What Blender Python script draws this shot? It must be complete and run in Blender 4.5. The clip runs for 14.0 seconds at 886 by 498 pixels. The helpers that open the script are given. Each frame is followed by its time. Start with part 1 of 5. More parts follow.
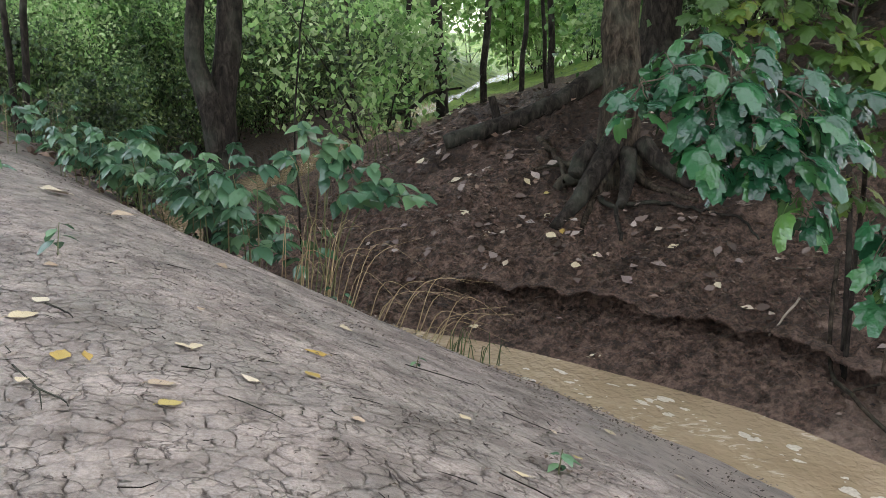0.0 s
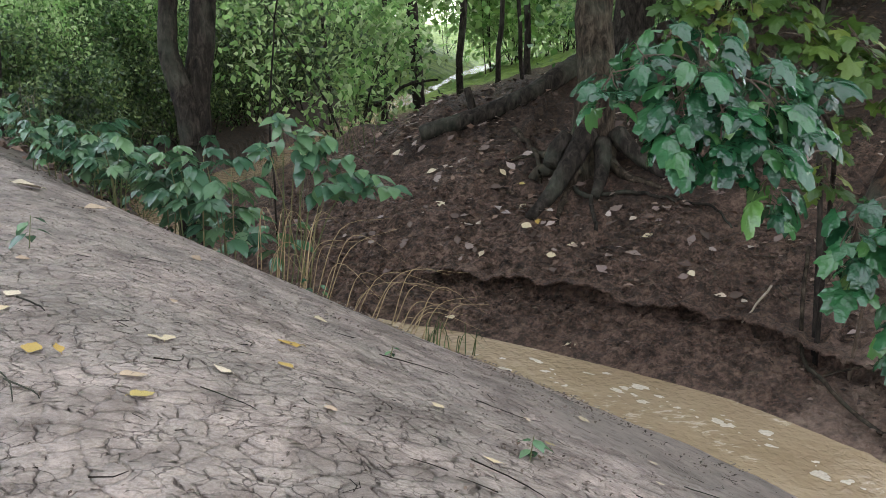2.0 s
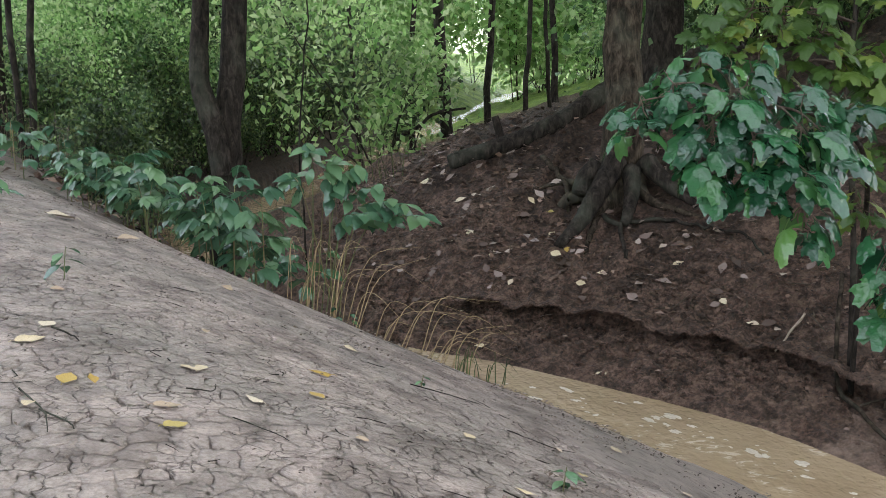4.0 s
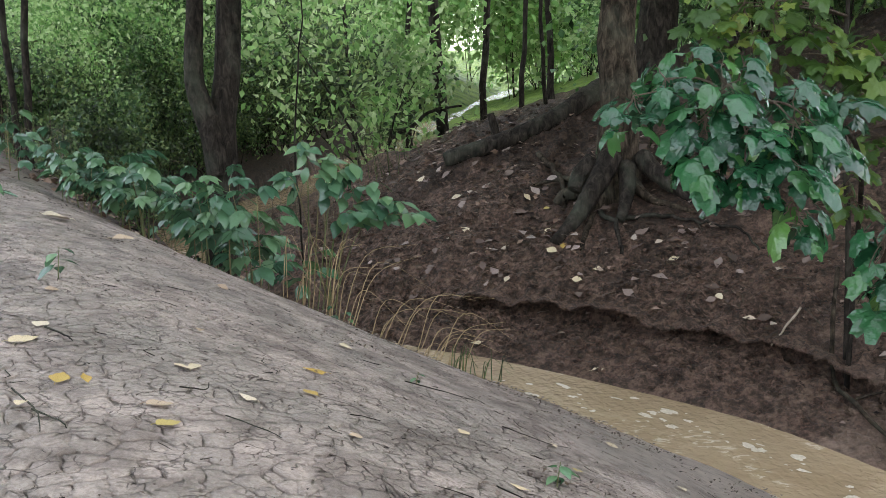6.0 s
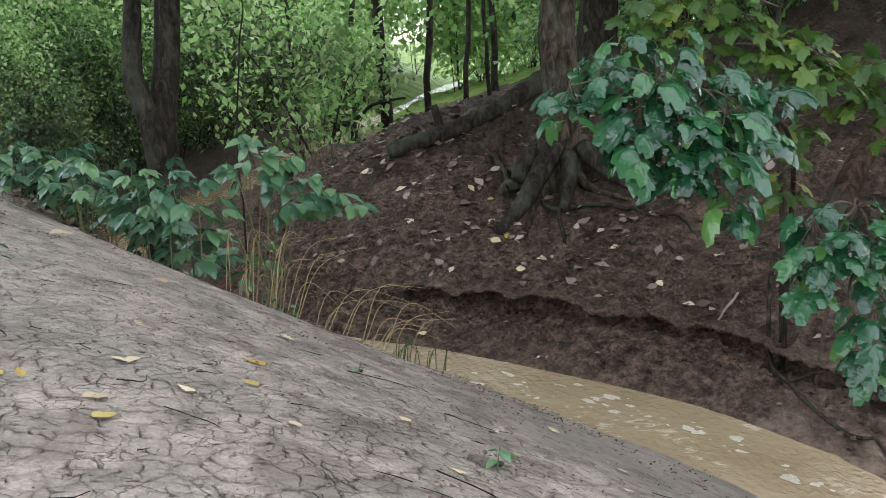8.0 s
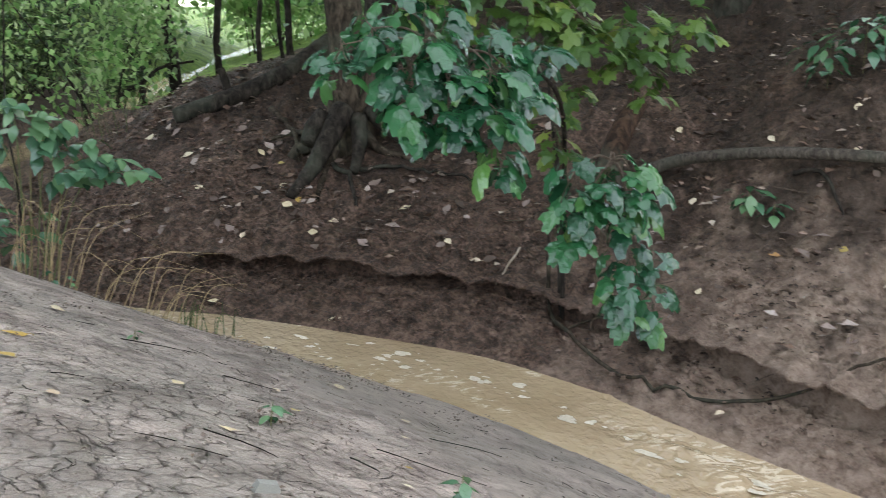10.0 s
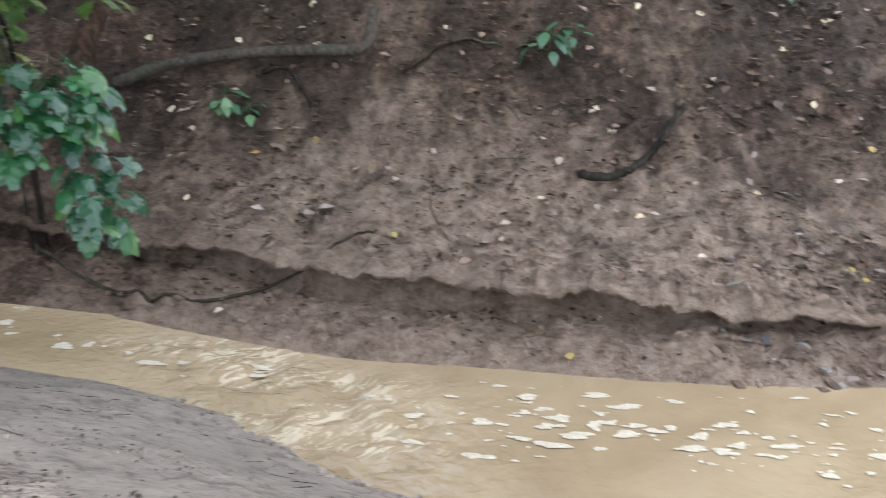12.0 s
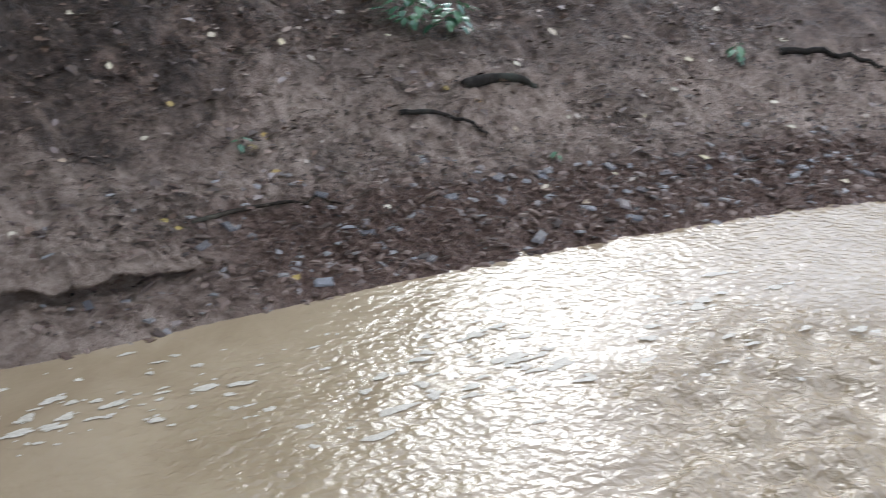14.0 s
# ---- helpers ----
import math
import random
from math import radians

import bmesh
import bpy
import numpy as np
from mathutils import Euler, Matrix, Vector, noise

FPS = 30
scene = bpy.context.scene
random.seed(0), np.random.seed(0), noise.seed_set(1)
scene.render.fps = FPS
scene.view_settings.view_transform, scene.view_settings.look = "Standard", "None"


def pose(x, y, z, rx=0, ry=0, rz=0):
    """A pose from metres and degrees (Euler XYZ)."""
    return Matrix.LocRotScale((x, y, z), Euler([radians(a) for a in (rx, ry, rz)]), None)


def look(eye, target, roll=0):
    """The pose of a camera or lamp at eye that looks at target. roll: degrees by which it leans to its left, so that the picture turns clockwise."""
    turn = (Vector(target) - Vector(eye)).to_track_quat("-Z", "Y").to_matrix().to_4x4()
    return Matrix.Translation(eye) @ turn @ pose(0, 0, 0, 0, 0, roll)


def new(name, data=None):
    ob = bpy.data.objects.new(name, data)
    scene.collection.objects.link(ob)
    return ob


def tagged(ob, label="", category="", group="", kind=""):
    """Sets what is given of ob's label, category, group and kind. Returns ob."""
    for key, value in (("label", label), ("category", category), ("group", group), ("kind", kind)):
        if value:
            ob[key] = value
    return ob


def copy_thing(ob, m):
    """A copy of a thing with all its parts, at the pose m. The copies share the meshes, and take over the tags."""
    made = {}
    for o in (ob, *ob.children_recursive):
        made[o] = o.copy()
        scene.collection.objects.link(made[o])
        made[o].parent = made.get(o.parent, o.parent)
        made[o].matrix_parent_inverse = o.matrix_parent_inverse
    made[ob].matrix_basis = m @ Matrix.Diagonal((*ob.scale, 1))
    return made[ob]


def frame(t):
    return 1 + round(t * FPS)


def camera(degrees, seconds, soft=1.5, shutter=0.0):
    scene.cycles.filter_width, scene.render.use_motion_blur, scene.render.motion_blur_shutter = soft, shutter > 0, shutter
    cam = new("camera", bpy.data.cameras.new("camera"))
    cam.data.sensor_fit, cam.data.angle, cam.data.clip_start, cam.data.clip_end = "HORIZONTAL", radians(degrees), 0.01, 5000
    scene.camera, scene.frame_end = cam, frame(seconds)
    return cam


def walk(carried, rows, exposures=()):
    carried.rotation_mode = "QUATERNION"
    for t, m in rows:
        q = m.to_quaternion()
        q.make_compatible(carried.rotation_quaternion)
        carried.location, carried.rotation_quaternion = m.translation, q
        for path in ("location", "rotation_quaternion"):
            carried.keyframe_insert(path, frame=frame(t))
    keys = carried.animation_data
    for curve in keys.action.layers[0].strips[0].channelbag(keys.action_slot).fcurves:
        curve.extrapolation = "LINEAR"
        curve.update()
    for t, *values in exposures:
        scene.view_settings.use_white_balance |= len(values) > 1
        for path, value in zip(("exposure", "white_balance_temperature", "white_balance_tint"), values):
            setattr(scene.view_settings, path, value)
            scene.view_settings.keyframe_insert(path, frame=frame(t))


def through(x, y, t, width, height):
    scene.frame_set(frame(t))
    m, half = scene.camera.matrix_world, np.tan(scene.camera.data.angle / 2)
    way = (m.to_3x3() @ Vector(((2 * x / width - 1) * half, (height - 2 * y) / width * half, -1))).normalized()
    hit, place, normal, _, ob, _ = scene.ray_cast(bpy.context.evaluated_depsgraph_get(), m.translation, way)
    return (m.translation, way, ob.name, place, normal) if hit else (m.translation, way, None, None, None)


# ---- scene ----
cam = camera(49.2, 14.0, 0.7, 0.35)
METRES, EYE, TILT, LEAN, TURN = 1.45, 3.31, -12.0, 0.0, 0.0
ROWS = [
    (0.0, 0.0, 0.0, 0.0, 0.0, 0.0, -0.0),
    (0.5, 0.0001, -0.009, -0.0013, 0.02, 0.01, -0.1),
    (1.0, 0.006, -0.0147, -0.0031, -0.26, -0.2, 0.04),
    (1.5, 0.017, -0.0249, -0.0035, -0.72, -0.29, 0.33),
    (2.0, 0.0228, -0.0218, -0.0068, -1.23, -0.48, 0.5),
    (2.5, 0.0213, -0.0214, -0.0021, -1.16, 0.56, 0.57),
    (3.0, 0.0148, -0.0206, -0.0009, -0.58, 1.05, 0.61),
    (3.5, 0.0126, -0.0204, -0.0012, 0.23, 1.18, 0.55),
    (6.0, 0.0314, -0.0235, -0.0057, 0.33, 1.06, 1.21),
    (6.5, 0.0342, -0.0326, -0.0115, -0.44, 0.89, 1.16),
    (7.0, 0.0364, -0.0404, -0.0118, -1.07, 0.83, 1.29),
    (9.5, 0.1359, -0.0804, -0.0459, -9.92, -1.02, 3.28),
    (10.0, 0.1669, -0.1028, -0.0577, -14.1, -2.0, 3.81),
    (10.5, 0.1958, -0.106, -0.089, -18.57, -3.36, 5.41),
    (11.0, 0.2337, -0.1134, -0.1155, -25.19, -5.23, 6.33),
    (11.5, 0.29, -0.1741, -0.1397, -33.52, -7.37, 8.16),
    (12.0, 0.3572, -0.2441, -0.1705, -42.26, -10.07, 9.44),
    (12.5, 0.4469, -0.3862, -0.1865, -50.21, -13.0, 10.06),
    (13.0, 0.4935, -0.5378, -0.2133, -58.73, -15.4, 11.58),
    (13.5, 0.5307, -0.5991, -0.2556, -68.85, -17.86, 12.65),
    (14.0, 0.5362, -0.6294, -0.2645, -78.98, -19.02, 11.6),
]
EXPOSURES = [(0.0, 1.19, 6900, 8), (7.0, 1.19, 6850, 6), (9.0, 1.32, 6850, 4), (10.5, 1.35, 6700, 4), (12.0, 1.33, 6550, 5), (13.0, 0.97, 6300, 5), (14.0, 0.51, 6050, 5)]
walk(cam, [(t, pose(0, 0, EYE, TILT, LEAN, TURN) @ pose(METRES * x, METRES * y, METRES * z, 90 + pitch, roll, yaw)) for t, x, y, z, yaw, pitch, roll in ROWS], EXPOSURES)

# ---- light ----
world = bpy.data.worlds.new("sky")
scene.world = world
world.use_nodes = True
wn, wl = world.node_tree.nodes, world.node_tree.links
sky = wn.new("ShaderNodeTexSky")
sky.sky_type = "NISHITA"
sky.sun_disc = False
sky.sun_elevation, sky.sun_rotation = radians(26), radians(83)
sky.dust_density, sky.air_density = 0.7, 1.0
veil = wn.new("ShaderNodeMix")  # a bright, even cloud cover over the clear sky
veil.data_type, veil.blend_type = "RGBA", "ADD"
veil.inputs[0].default_value = 1.0
veil.inputs[7].default_value = (6.2, 6.1, 6.9, 1)
wl.new(sky.outputs["Color"], veil.inputs[6])
wl.new(veil.outputs[2], wn["Background"].inputs["Color"])
wn["Background"].inputs["Strength"].default_value = 0.15
sun = new("sun", bpy.data.lights.new("sun", "SUN"))
sun.data.energy, sun.data.angle, sun.data.color = 0.5, radians(19), (1.0, 0.98, 0.97)
sun.matrix_world = look((math.sin(radians(83)) * 30, math.cos(radians(83)) * 30, 14.6), (0, 0, 0))


# ---- materials ----
def ramp_stops(node, stops):
    el = node.color_ramp.elements
    while len(el) > 1:
        el.remove(el[-1])
    el[0].position, el[0].color = stops[0][0], (*stops[0][1], 1)
    for p, c in stops[1:]:
        e = el.new(p)
        e.color = (*c, 1)


class Mat:
    """A node material with a Principled shader and short ways to add nodes."""

    def __init__(self, name, rough=0.8, spec=0.5):
        self.m = bpy.data.materials.new(name)
        self.m.use_nodes = True
        self.t = self.m.node_tree
        self.p = self.t.nodes["Principled BSDF"]
        self.p.inputs["Roughness"].default_value = rough
        self.p.inputs["Specular IOR Level"].default_value = spec
        self.co = self.t.nodes.new("ShaderNodeTexCoord").outputs["Object"]

    def node(self, kind, **values):
        n = self.t.nodes.new(kind)
        for k, v in values.items():
            n.inputs[k].default_value = v
        return n

    def link(self, a, b):
        self.t.links.new(a, b)

    def noise(self, scale, detail=4.0, rough=0.55, vec=None, dist=0.0):
        n = self.node("ShaderNodeTexNoise", Scale=scale, Detail=detail, Roughness=rough, Distortion=dist)
        self.link(vec or self.co, n.inputs["Vector"])
        return n.outputs["Fac"]

    def colour_noise(self, scale, detail=3.0):
        n = self.node("ShaderNodeTexNoise", Scale=scale, Detail=detail)
        self.link(self.co, n.inputs["Vector"])
        return n.outputs["Color"]

    def ramp(self, fac, stops):
        n = self.node("ShaderNodeValToRGB")
        ramp_stops(n, stops)
        self.link(fac, n.inputs["Fac"])
        return n.outputs["Color"]

    def mix(self, fac, a, b, blend="MIX"):
        n = self.t.nodes.new("ShaderNodeMix")
        n.data_type, n.blend_type = "RGBA", blend
        for sock, v in ((n.inputs[0], fac), (n.inputs[6], a), (n.inputs[7], b)):
            if isinstance(v, (int, float)):
                sock.default_value = v
            elif isinstance(v, tuple):
                sock.default_value = (*v, 1)
            else:
                self.link(v, sock)
        return n.outputs[2]

    def math(self, op, a, b=0.0):
        n = self.t.nodes.new("ShaderNodeMath")
        n.operation = op
        for sock, v in zip(n.inputs, (a, b)):
            if isinstance(v, (int, float)):
                sock.default_value = v
            else:
                self.link(v, sock)
        return n.outputs[0]

    def attr(self, name):
        n = self.t.nodes.new("ShaderNodeAttribute")
        n.attribute_name = name
        return n.outputs["Fac"]

    def bump(self, height, strength=0.4, distance=0.02):
        n = self.node("ShaderNodeBump", Strength=strength, Distance=distance)
        self.link(height, n.inputs["Height"])
        self.link(n.outputs["Normal"], self.p.inputs["Normal"])

    def colour(self, c):
        if isinstance(c, tuple):
            self.p.inputs["Base Color"].default_value = (*c, 1)
        else:
            self.link(c, self.p.inputs["Base Color"])

    def rough(self, r):
        self.link(r, self.p.inputs["Roughness"])


def random_fac(mat, per="object"):
    if per == "object":
        return mat.t.nodes.new("ShaderNodeObjectInfo").outputs["Random"]
    return mat.t.nodes.new("ShaderNodeNewGeometry").outputs["Random Per Island"]


def leaf_material(name, stops, rough=0.35, through=0.35, per="island", spec=0.5, clump_shade=0.9):
    """Leaves: colour varies leaf by leaf, some light passes through."""
    m = Mat(name, rough, spec)
    c = m.ramp(random_fac(m, per), stops)
    c = m.mix(m.math("MULTIPLY", m.noise(35.0, 2.0), 0.5), c, (0.5, 0.6, 0.3), "MULTIPLY")
    # dark pockets between leaf clumps: shade painted into the colour by noise
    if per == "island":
        c = m.mix(clump_shade, c, m.ramp(m.noise(0.75, 3), [(0.38, (0.1, 0.13, 0.1)), (0.46, (0.6, 0.63, 0.56)), (0.54, (1, 1, 1))]), "MULTIPLY")
    m.colour(c)
    m.bump(m.noise(4.0 if per == "object" else 30.0, 2, 0.45), 0.35, 0.03 if per == "object" else 0.01)
    tr = m.node("ShaderNodeBsdfTranslucent")
    m.link(c, tr.inputs["Color"])
    mixer = m.node("ShaderNodeMixShader")
    mixer.inputs[0].default_value = through
    m.link(m.p.outputs[0], mixer.inputs[1])
    m.link(tr.outputs[0], mixer.inputs[2])
    m.link(mixer.outputs[0], m.t.nodes["Material Output"].inputs["Surface"])
    return m.m


def ground_material(name="mud"):
    m = Mat(name, 0.75, 0.28)
    pale, litter, crack, gravel, bank = m.attr("pale"), m.attr("litter"), m.attr("crack"), m.attr("gravel"), m.attr("bank")
    big, mid, fine = m.noise(0.9, 5), m.noise(7.0, 8, 0.68), m.noise(45.0, 6, 0.7)
    clay = m.ramp(mid, [(0.3, (0.26, 0.205, 0.175)), (0.46, (0.52, 0.435, 0.37)), (0.7, (0.66, 0.565, 0.49))])
    clay = m.mix(m.ramp(big, [(0.42, (0, 0, 0)), (0.62, (1, 1, 1))]), clay, m.mix(0.35, clay, (0.22, 0.205, 0.17)))
    clay = m.mix(m.ramp(m.noise(16.0, 6, 0.7), [(0.55, (0, 0, 0)), (0.64, (1, 1, 1))]), clay, m.mix(0.3, clay, (0.10, 0.075, 0.06)))
    loam = m.ramp(m.mix(0.35, mid, m.noise(26.0, 5, 0.7)), [(0.33, (0.1, 0.068, 0.05)), (0.43, (0.31, 0.216, 0.158)), (0.55, (0.5, 0.374, 0.288)), (0.7, (0.61, 0.482, 0.382))])
    clay = m.mix(bank, clay, loam)
    dark = m.ramp(m.mix(0.5, mid, m.noise(24.0, 5, 0.7)), [(0.36, (0.006, 0.0035, 0.0025)), (0.46, (0.05, 0.03, 0.021)), (0.54, (0.16, 0.095, 0.067)), (0.64, (0.29, 0.188, 0.138))])
    dark = m.mix(m.ramp(fine, [(0.58, (0, 0, 0)), (0.72, (1, 1, 1))]), dark, (0.115, 0.066, 0.046))
    stone = m.ramp(m.noise(22.0, 4, 0.7), [(0.3, (0.04, 0.024, 0.018)), (0.5, (0.17, 0.1, 0.07)), (0.7, (0.3, 0.2, 0.15))])
    c = m.mix(pale, dark, clay)
    c = m.mix(gravel, c, stone)
    # leaf mould, darkened further to stand in for shade under bush and trees
    shaded_humus = m.ramp(m.noise(14.0, 7, 0.72), [(0.32, (0.007, 0.005, 0.0035)), (0.5, (0.026, 0.017, 0.012)), (0.68, (0.075, 0.052, 0.036))])
    c = m.mix(litter, c, shaded_humus)
    c = m.mix(m.math("MULTIPLY", crack, 0.8), c, (0.06, 0.044, 0.034))
    turf = m.ramp(m.noise(1.6, 5), [(0.35, (0.1, 0.16, 0.04)), (0.6, (0.22, 0.32, 0.07)), (0.8, (0.32, 0.4, 0.12))])
    c = m.mix(m.attr("turf"), c, turf)
    m.colour(c)
    m.rough(m.math("ADD", m.math("MULTIPLY", mid, 0.35), 0.5))
    m.bump(m.math("ADD", m.math("MULTIPLY", m.noise(13.0, 7, 0.72), 2.6), m.math("ADD", m.math("MULTIPLY", fine, 0.7), m.math("MULTIPLY", m.noise(170.0, 3), 0.4))), 1.0, 0.042)
    return m.m


def water_material():
    m = Mat("muddy_water", 0.05, 0.5)
    c = m.ramp(m.noise(1.3, 5, 0.55, dist=0.8), [(0.3, (0.305, 0.222, 0.132)), (0.7, (0.4, 0.302, 0.19))])
    foam = m.attr("foam")
    flow = m.node("ShaderNodeMapping")
    flow.inputs["Rotation"].default_value = (0, 0, radians(50))
    flow.inputs["Scale"].default_value = (0.35, 1.0, 1.0)
    m.link(m.co, flow.inputs["Vector"])
    froth = m.ramp(m.noise(13.0, 6, 0.62, flow.outputs[0], 1.6), [(0.5, (0, 0, 0)), (0.6, (1, 1, 1))])
    froth = m.math("MULTIPLY", foam, froth)
    m.colour(m.mix(m.math('MULTIPLY', froth, 0.9), c, (0.6, 0.5, 0.36)))
    m.rough(m.math("ADD", m.math("MULTIPLY", froth, 0.4), 0.12))
    chop = m.attr("chop")
    waves = m.node("ShaderNodeMapping")
    waves.inputs["Rotation"].default_value = (0, 0, radians(50))
    waves.inputs["Scale"].default_value = (0.8, 0.75, 1.0)
    m.link(m.co, waves.inputs["Vector"])
    h = m.math("ADD", m.math("MULTIPLY", m.noise(18.0, 2.0, 0.45, waves.outputs[0], 0.4), chop), m.math("MULTIPLY", m.noise(4.0, 3), 0.12))
    m.bump(h, 0.7, 0.045)
    return m.m


def bark_material(name, stops, scale=1.0, rough=0.9):
    m = Mat(name, rough, 0.15)
    mp = m.node("ShaderNodeMapping")
    mp.inputs["Scale"].default_value = (16 * scale, 16 * scale, 6 * scale)
    m.link(m.co, mp.inputs["Vector"])
    n = m.noise(1.0, 7, 0.65, mp.outputs[0], 0.6)
    c = m.ramp(n, stops)
    c = m.mix(m.ramp(m.noise(2.0, 4), [(0.5, (0, 0, 0)), (0.75, (1, 1, 1))]), c, m.mix(0.5, c, (0.10, 0.11, 0.08)))
    m.colour(c)
    m.bump(n, 0.9, 0.03)
    return m.m


def clay_material():
    m = Mat("clay", 0.7, 0.4)
    mid, fine = m.noise(5.0, 6, 0.6), m.noise(60.0, 5, 0.65)
    c = m.ramp(mid, [(0.32, (0.22, 0.172, 0.147)), (0.44, (0.43, 0.35, 0.3)), (0.6, (0.615, 0.505, 0.435)), (0.72, (0.7, 0.59, 0.512))])
    c = m.mix(m.ramp(m.noise(0.9, 4), [(0.4, (0, 0, 0)), (0.62, (1, 1, 1))]), c, m.mix(0.5, c, (0.25, 0.235, 0.2)))
    c = m.mix(m.ramp(m.noise(2.3, 6, 0.65), [(0.5, (0, 0, 0)), (0.6, (1, 1, 1))]), c, m.mix(0.42, c, (0.10, 0.07, 0.055)))
    c = m.mix(m.ramp(fine, [(0.42, (1, 1, 1)), (0.55, (0, 0, 0))]), c, m.mix(0.35, c, (0.12, 0.09, 0.07)))
    # hairline cracks within the plates, broken here and there
    bent = m.mix(0.09, m.co, m.colour_noise(9.0))
    cells = m.node("ShaderNodeTexVoronoi", Scale=13.0)
    cells.feature = "DISTANCE_TO_EDGE"
    m.link(bent, cells.inputs["Vector"])
    hair = m.ramp(cells.outputs["Distance"], [(0.0, (1, 1, 1)), (0.022, (0.7, 0.7, 0.7)), (0.038, (0, 0, 0))])
    hair = m.math("MULTIPLY", hair, m.ramp(m.noise(5.5, 4, 0.6), [(0.47, (0, 0, 0)), (0.56, (1, 1, 1))]))
    c = m.mix(m.math("MULTIPLY", hair, 0.75), c, (0.075, 0.054, 0.043))
    m.colour(c)
    m.rough(m.math("ADD", m.math("MULTIPLY", mid, 0.4), 0.4))
    lumps = m.math("ADD", m.math("ADD", fine, m.noise(200.0, 3)), m.math("MULTIPLY", m.noise(18.0, 5, 0.65), 2.2))
    m.bump(m.math("SUBTRACT", lumps, m.math("MULTIPLY", hair, 1.2)), 0.9, 0.016)
    return m.m


def plain_material(name, a, b, scale=20.0, rough=0.7):
    m = Mat(name, rough, 0.4)
    m.colour(m.ramp(m.noise(scale, 5), [(0.3, a), (0.7, b)]))
    m.bump(m.noise(scale * 3, 4), 0.3, 0.006)
    return m.m


CLAY = clay_material()
FOAM = plain_material("foam", (0.44, 0.37, 0.27), (0.68, 0.61, 0.5), 45.0, 0.5)
PALE_WOOD = plain_material("pale_wood", (0.3, 0.24, 0.17), (0.45, 0.38, 0.3), 30.0)
STONE_GREY = plain_material("stone_grey", (0.16, 0.16, 0.14), (0.26, 0.25, 0.22), 30.0)
MUD = ground_material()
WATER = water_material()
BARK = bark_material("bark_brown", [(0.36, (0.008, 0.006, 0.004)), (0.5, (0.035, 0.026, 0.018)), (0.66, (0.09, 0.07, 0.05))])
BARK_DARK = bark_material("bark_dark", [(0.36, (0.006, 0.005, 0.004)), (0.52, (0.024, 0.019, 0.015)), (0.7, (0.06, 0.05, 0.04))])
BARK_RED = bark_material("bark_rotten", [(0.36, (0.008, 0.005, 0.004)), (0.5, (0.034, 0.02, 0.013)), (0.66, (0.075, 0.044, 0.028))])
BARK_GREY = bark_material("bark_grey", [(0.34, (0.03, 0.024, 0.02)), (0.55, (0.085, 0.07, 0.057)), (0.75, (0.16, 0.138, 0.115))], 2.0)
TWIG = bark_material("twig_bark", [(0.3, (0.05, 0.035, 0.025)), (0.6, (0.14, 0.105, 0.08)), (0.8, (0.25, 0.2, 0.16))], 3.0)
LEAF_BUSH = leaf_material("leaf_bush", [(0.0, (0.012, 0.056, 0.028)), (0.45, (0.021, 0.095, 0.042)), (0.75, (0.033, 0.128, 0.05)), (0.93, (0.055, 0.16, 0.05)), (1.0, (0.11, 0.23, 0.06))], 0.16, 0.25, "object", 0.7)
LEAF_BUSH.node_tree.nodes["Principled BSDF"].inputs["IOR"].default_value = 1.5
LEAF_SAPLING = leaf_material("leaf_sapling", [(0.0, (0.045, 0.1, 0.025)), (0.5, (0.085, 0.16, 0.035)), (0.85, (0.14, 0.22, 0.045)), (1.0, (0.24, 0.29, 0.06))], 0.4, 0.4, "object", 0.5)
LEAF_WEED = leaf_material("leaf_weed", [(0.0, (0.05, 0.125, 0.075)), (0.5, (0.09, 0.195, 0.11)), (1.0, (0.16, 0.28, 0.14))], 0.27, 0.25, "object", 0.8)
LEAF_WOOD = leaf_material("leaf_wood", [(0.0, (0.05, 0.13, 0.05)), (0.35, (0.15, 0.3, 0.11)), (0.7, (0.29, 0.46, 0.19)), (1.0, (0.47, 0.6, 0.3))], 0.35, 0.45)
# LEAF_SUN and LEAF_SHADE hold sunlit and shaded tones in the colour itself
LEAF_SUN = leaf_material("leaf_sunlit", [(0.0, (0.17, 0.34, 0.11)), (0.45, (0.4, 0.62, 0.25)), (0.8, (0.58, 0.74, 0.38)), (1.0, (0.72, 0.82, 0.54))], 0.45, 0.65, clump_shade=0.5)
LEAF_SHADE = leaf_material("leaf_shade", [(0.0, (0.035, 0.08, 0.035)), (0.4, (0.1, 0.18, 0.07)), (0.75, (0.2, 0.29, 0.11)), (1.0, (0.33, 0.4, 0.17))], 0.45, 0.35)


# ---- ground shape ----
def smooth01(v):
    v = np.clip(v, 0, 1)
    return v * v * (3 - 2 * v)


def lattice(ix, iy, seed):
    h = (ix.astype(np.int64) * 374761393 + iy.astype(np.int64) * 668265263 + seed * 974711) & 0x7FFFFFFF
    h = ((h ^ (h >> 13)) * 1274126177) & 0x7FFFFFFF
    return ((h ^ (h >> 16)) & 0xFFFF) / 65535.0


def value_noise(x, y, seed=0):
    ix, iy = np.floor(x), np.floor(y)
    fx, fy = smooth01(x - ix), smooth01(y - iy)
    a, b = lattice(ix, iy, seed), lattice(ix + 1, iy, seed)
    c, d = lattice(ix, iy + 1, seed), lattice(ix + 1, iy + 1, seed)
    return (a + (b - a) * fx) * (1 - fy) + (c + (d - c) * fx) * fy - 0.5


def fbm(x, y, octaves=4, seed=0, gain=0.5):
    total, amp = 0.0, 1.0
    for k in range(octaves):
        total = total + amp * value_noise(x * 2.03**k + 17.3 * k, y * 2.03**k - 9.1 * k, seed + k)
        amp *= gain
    return total


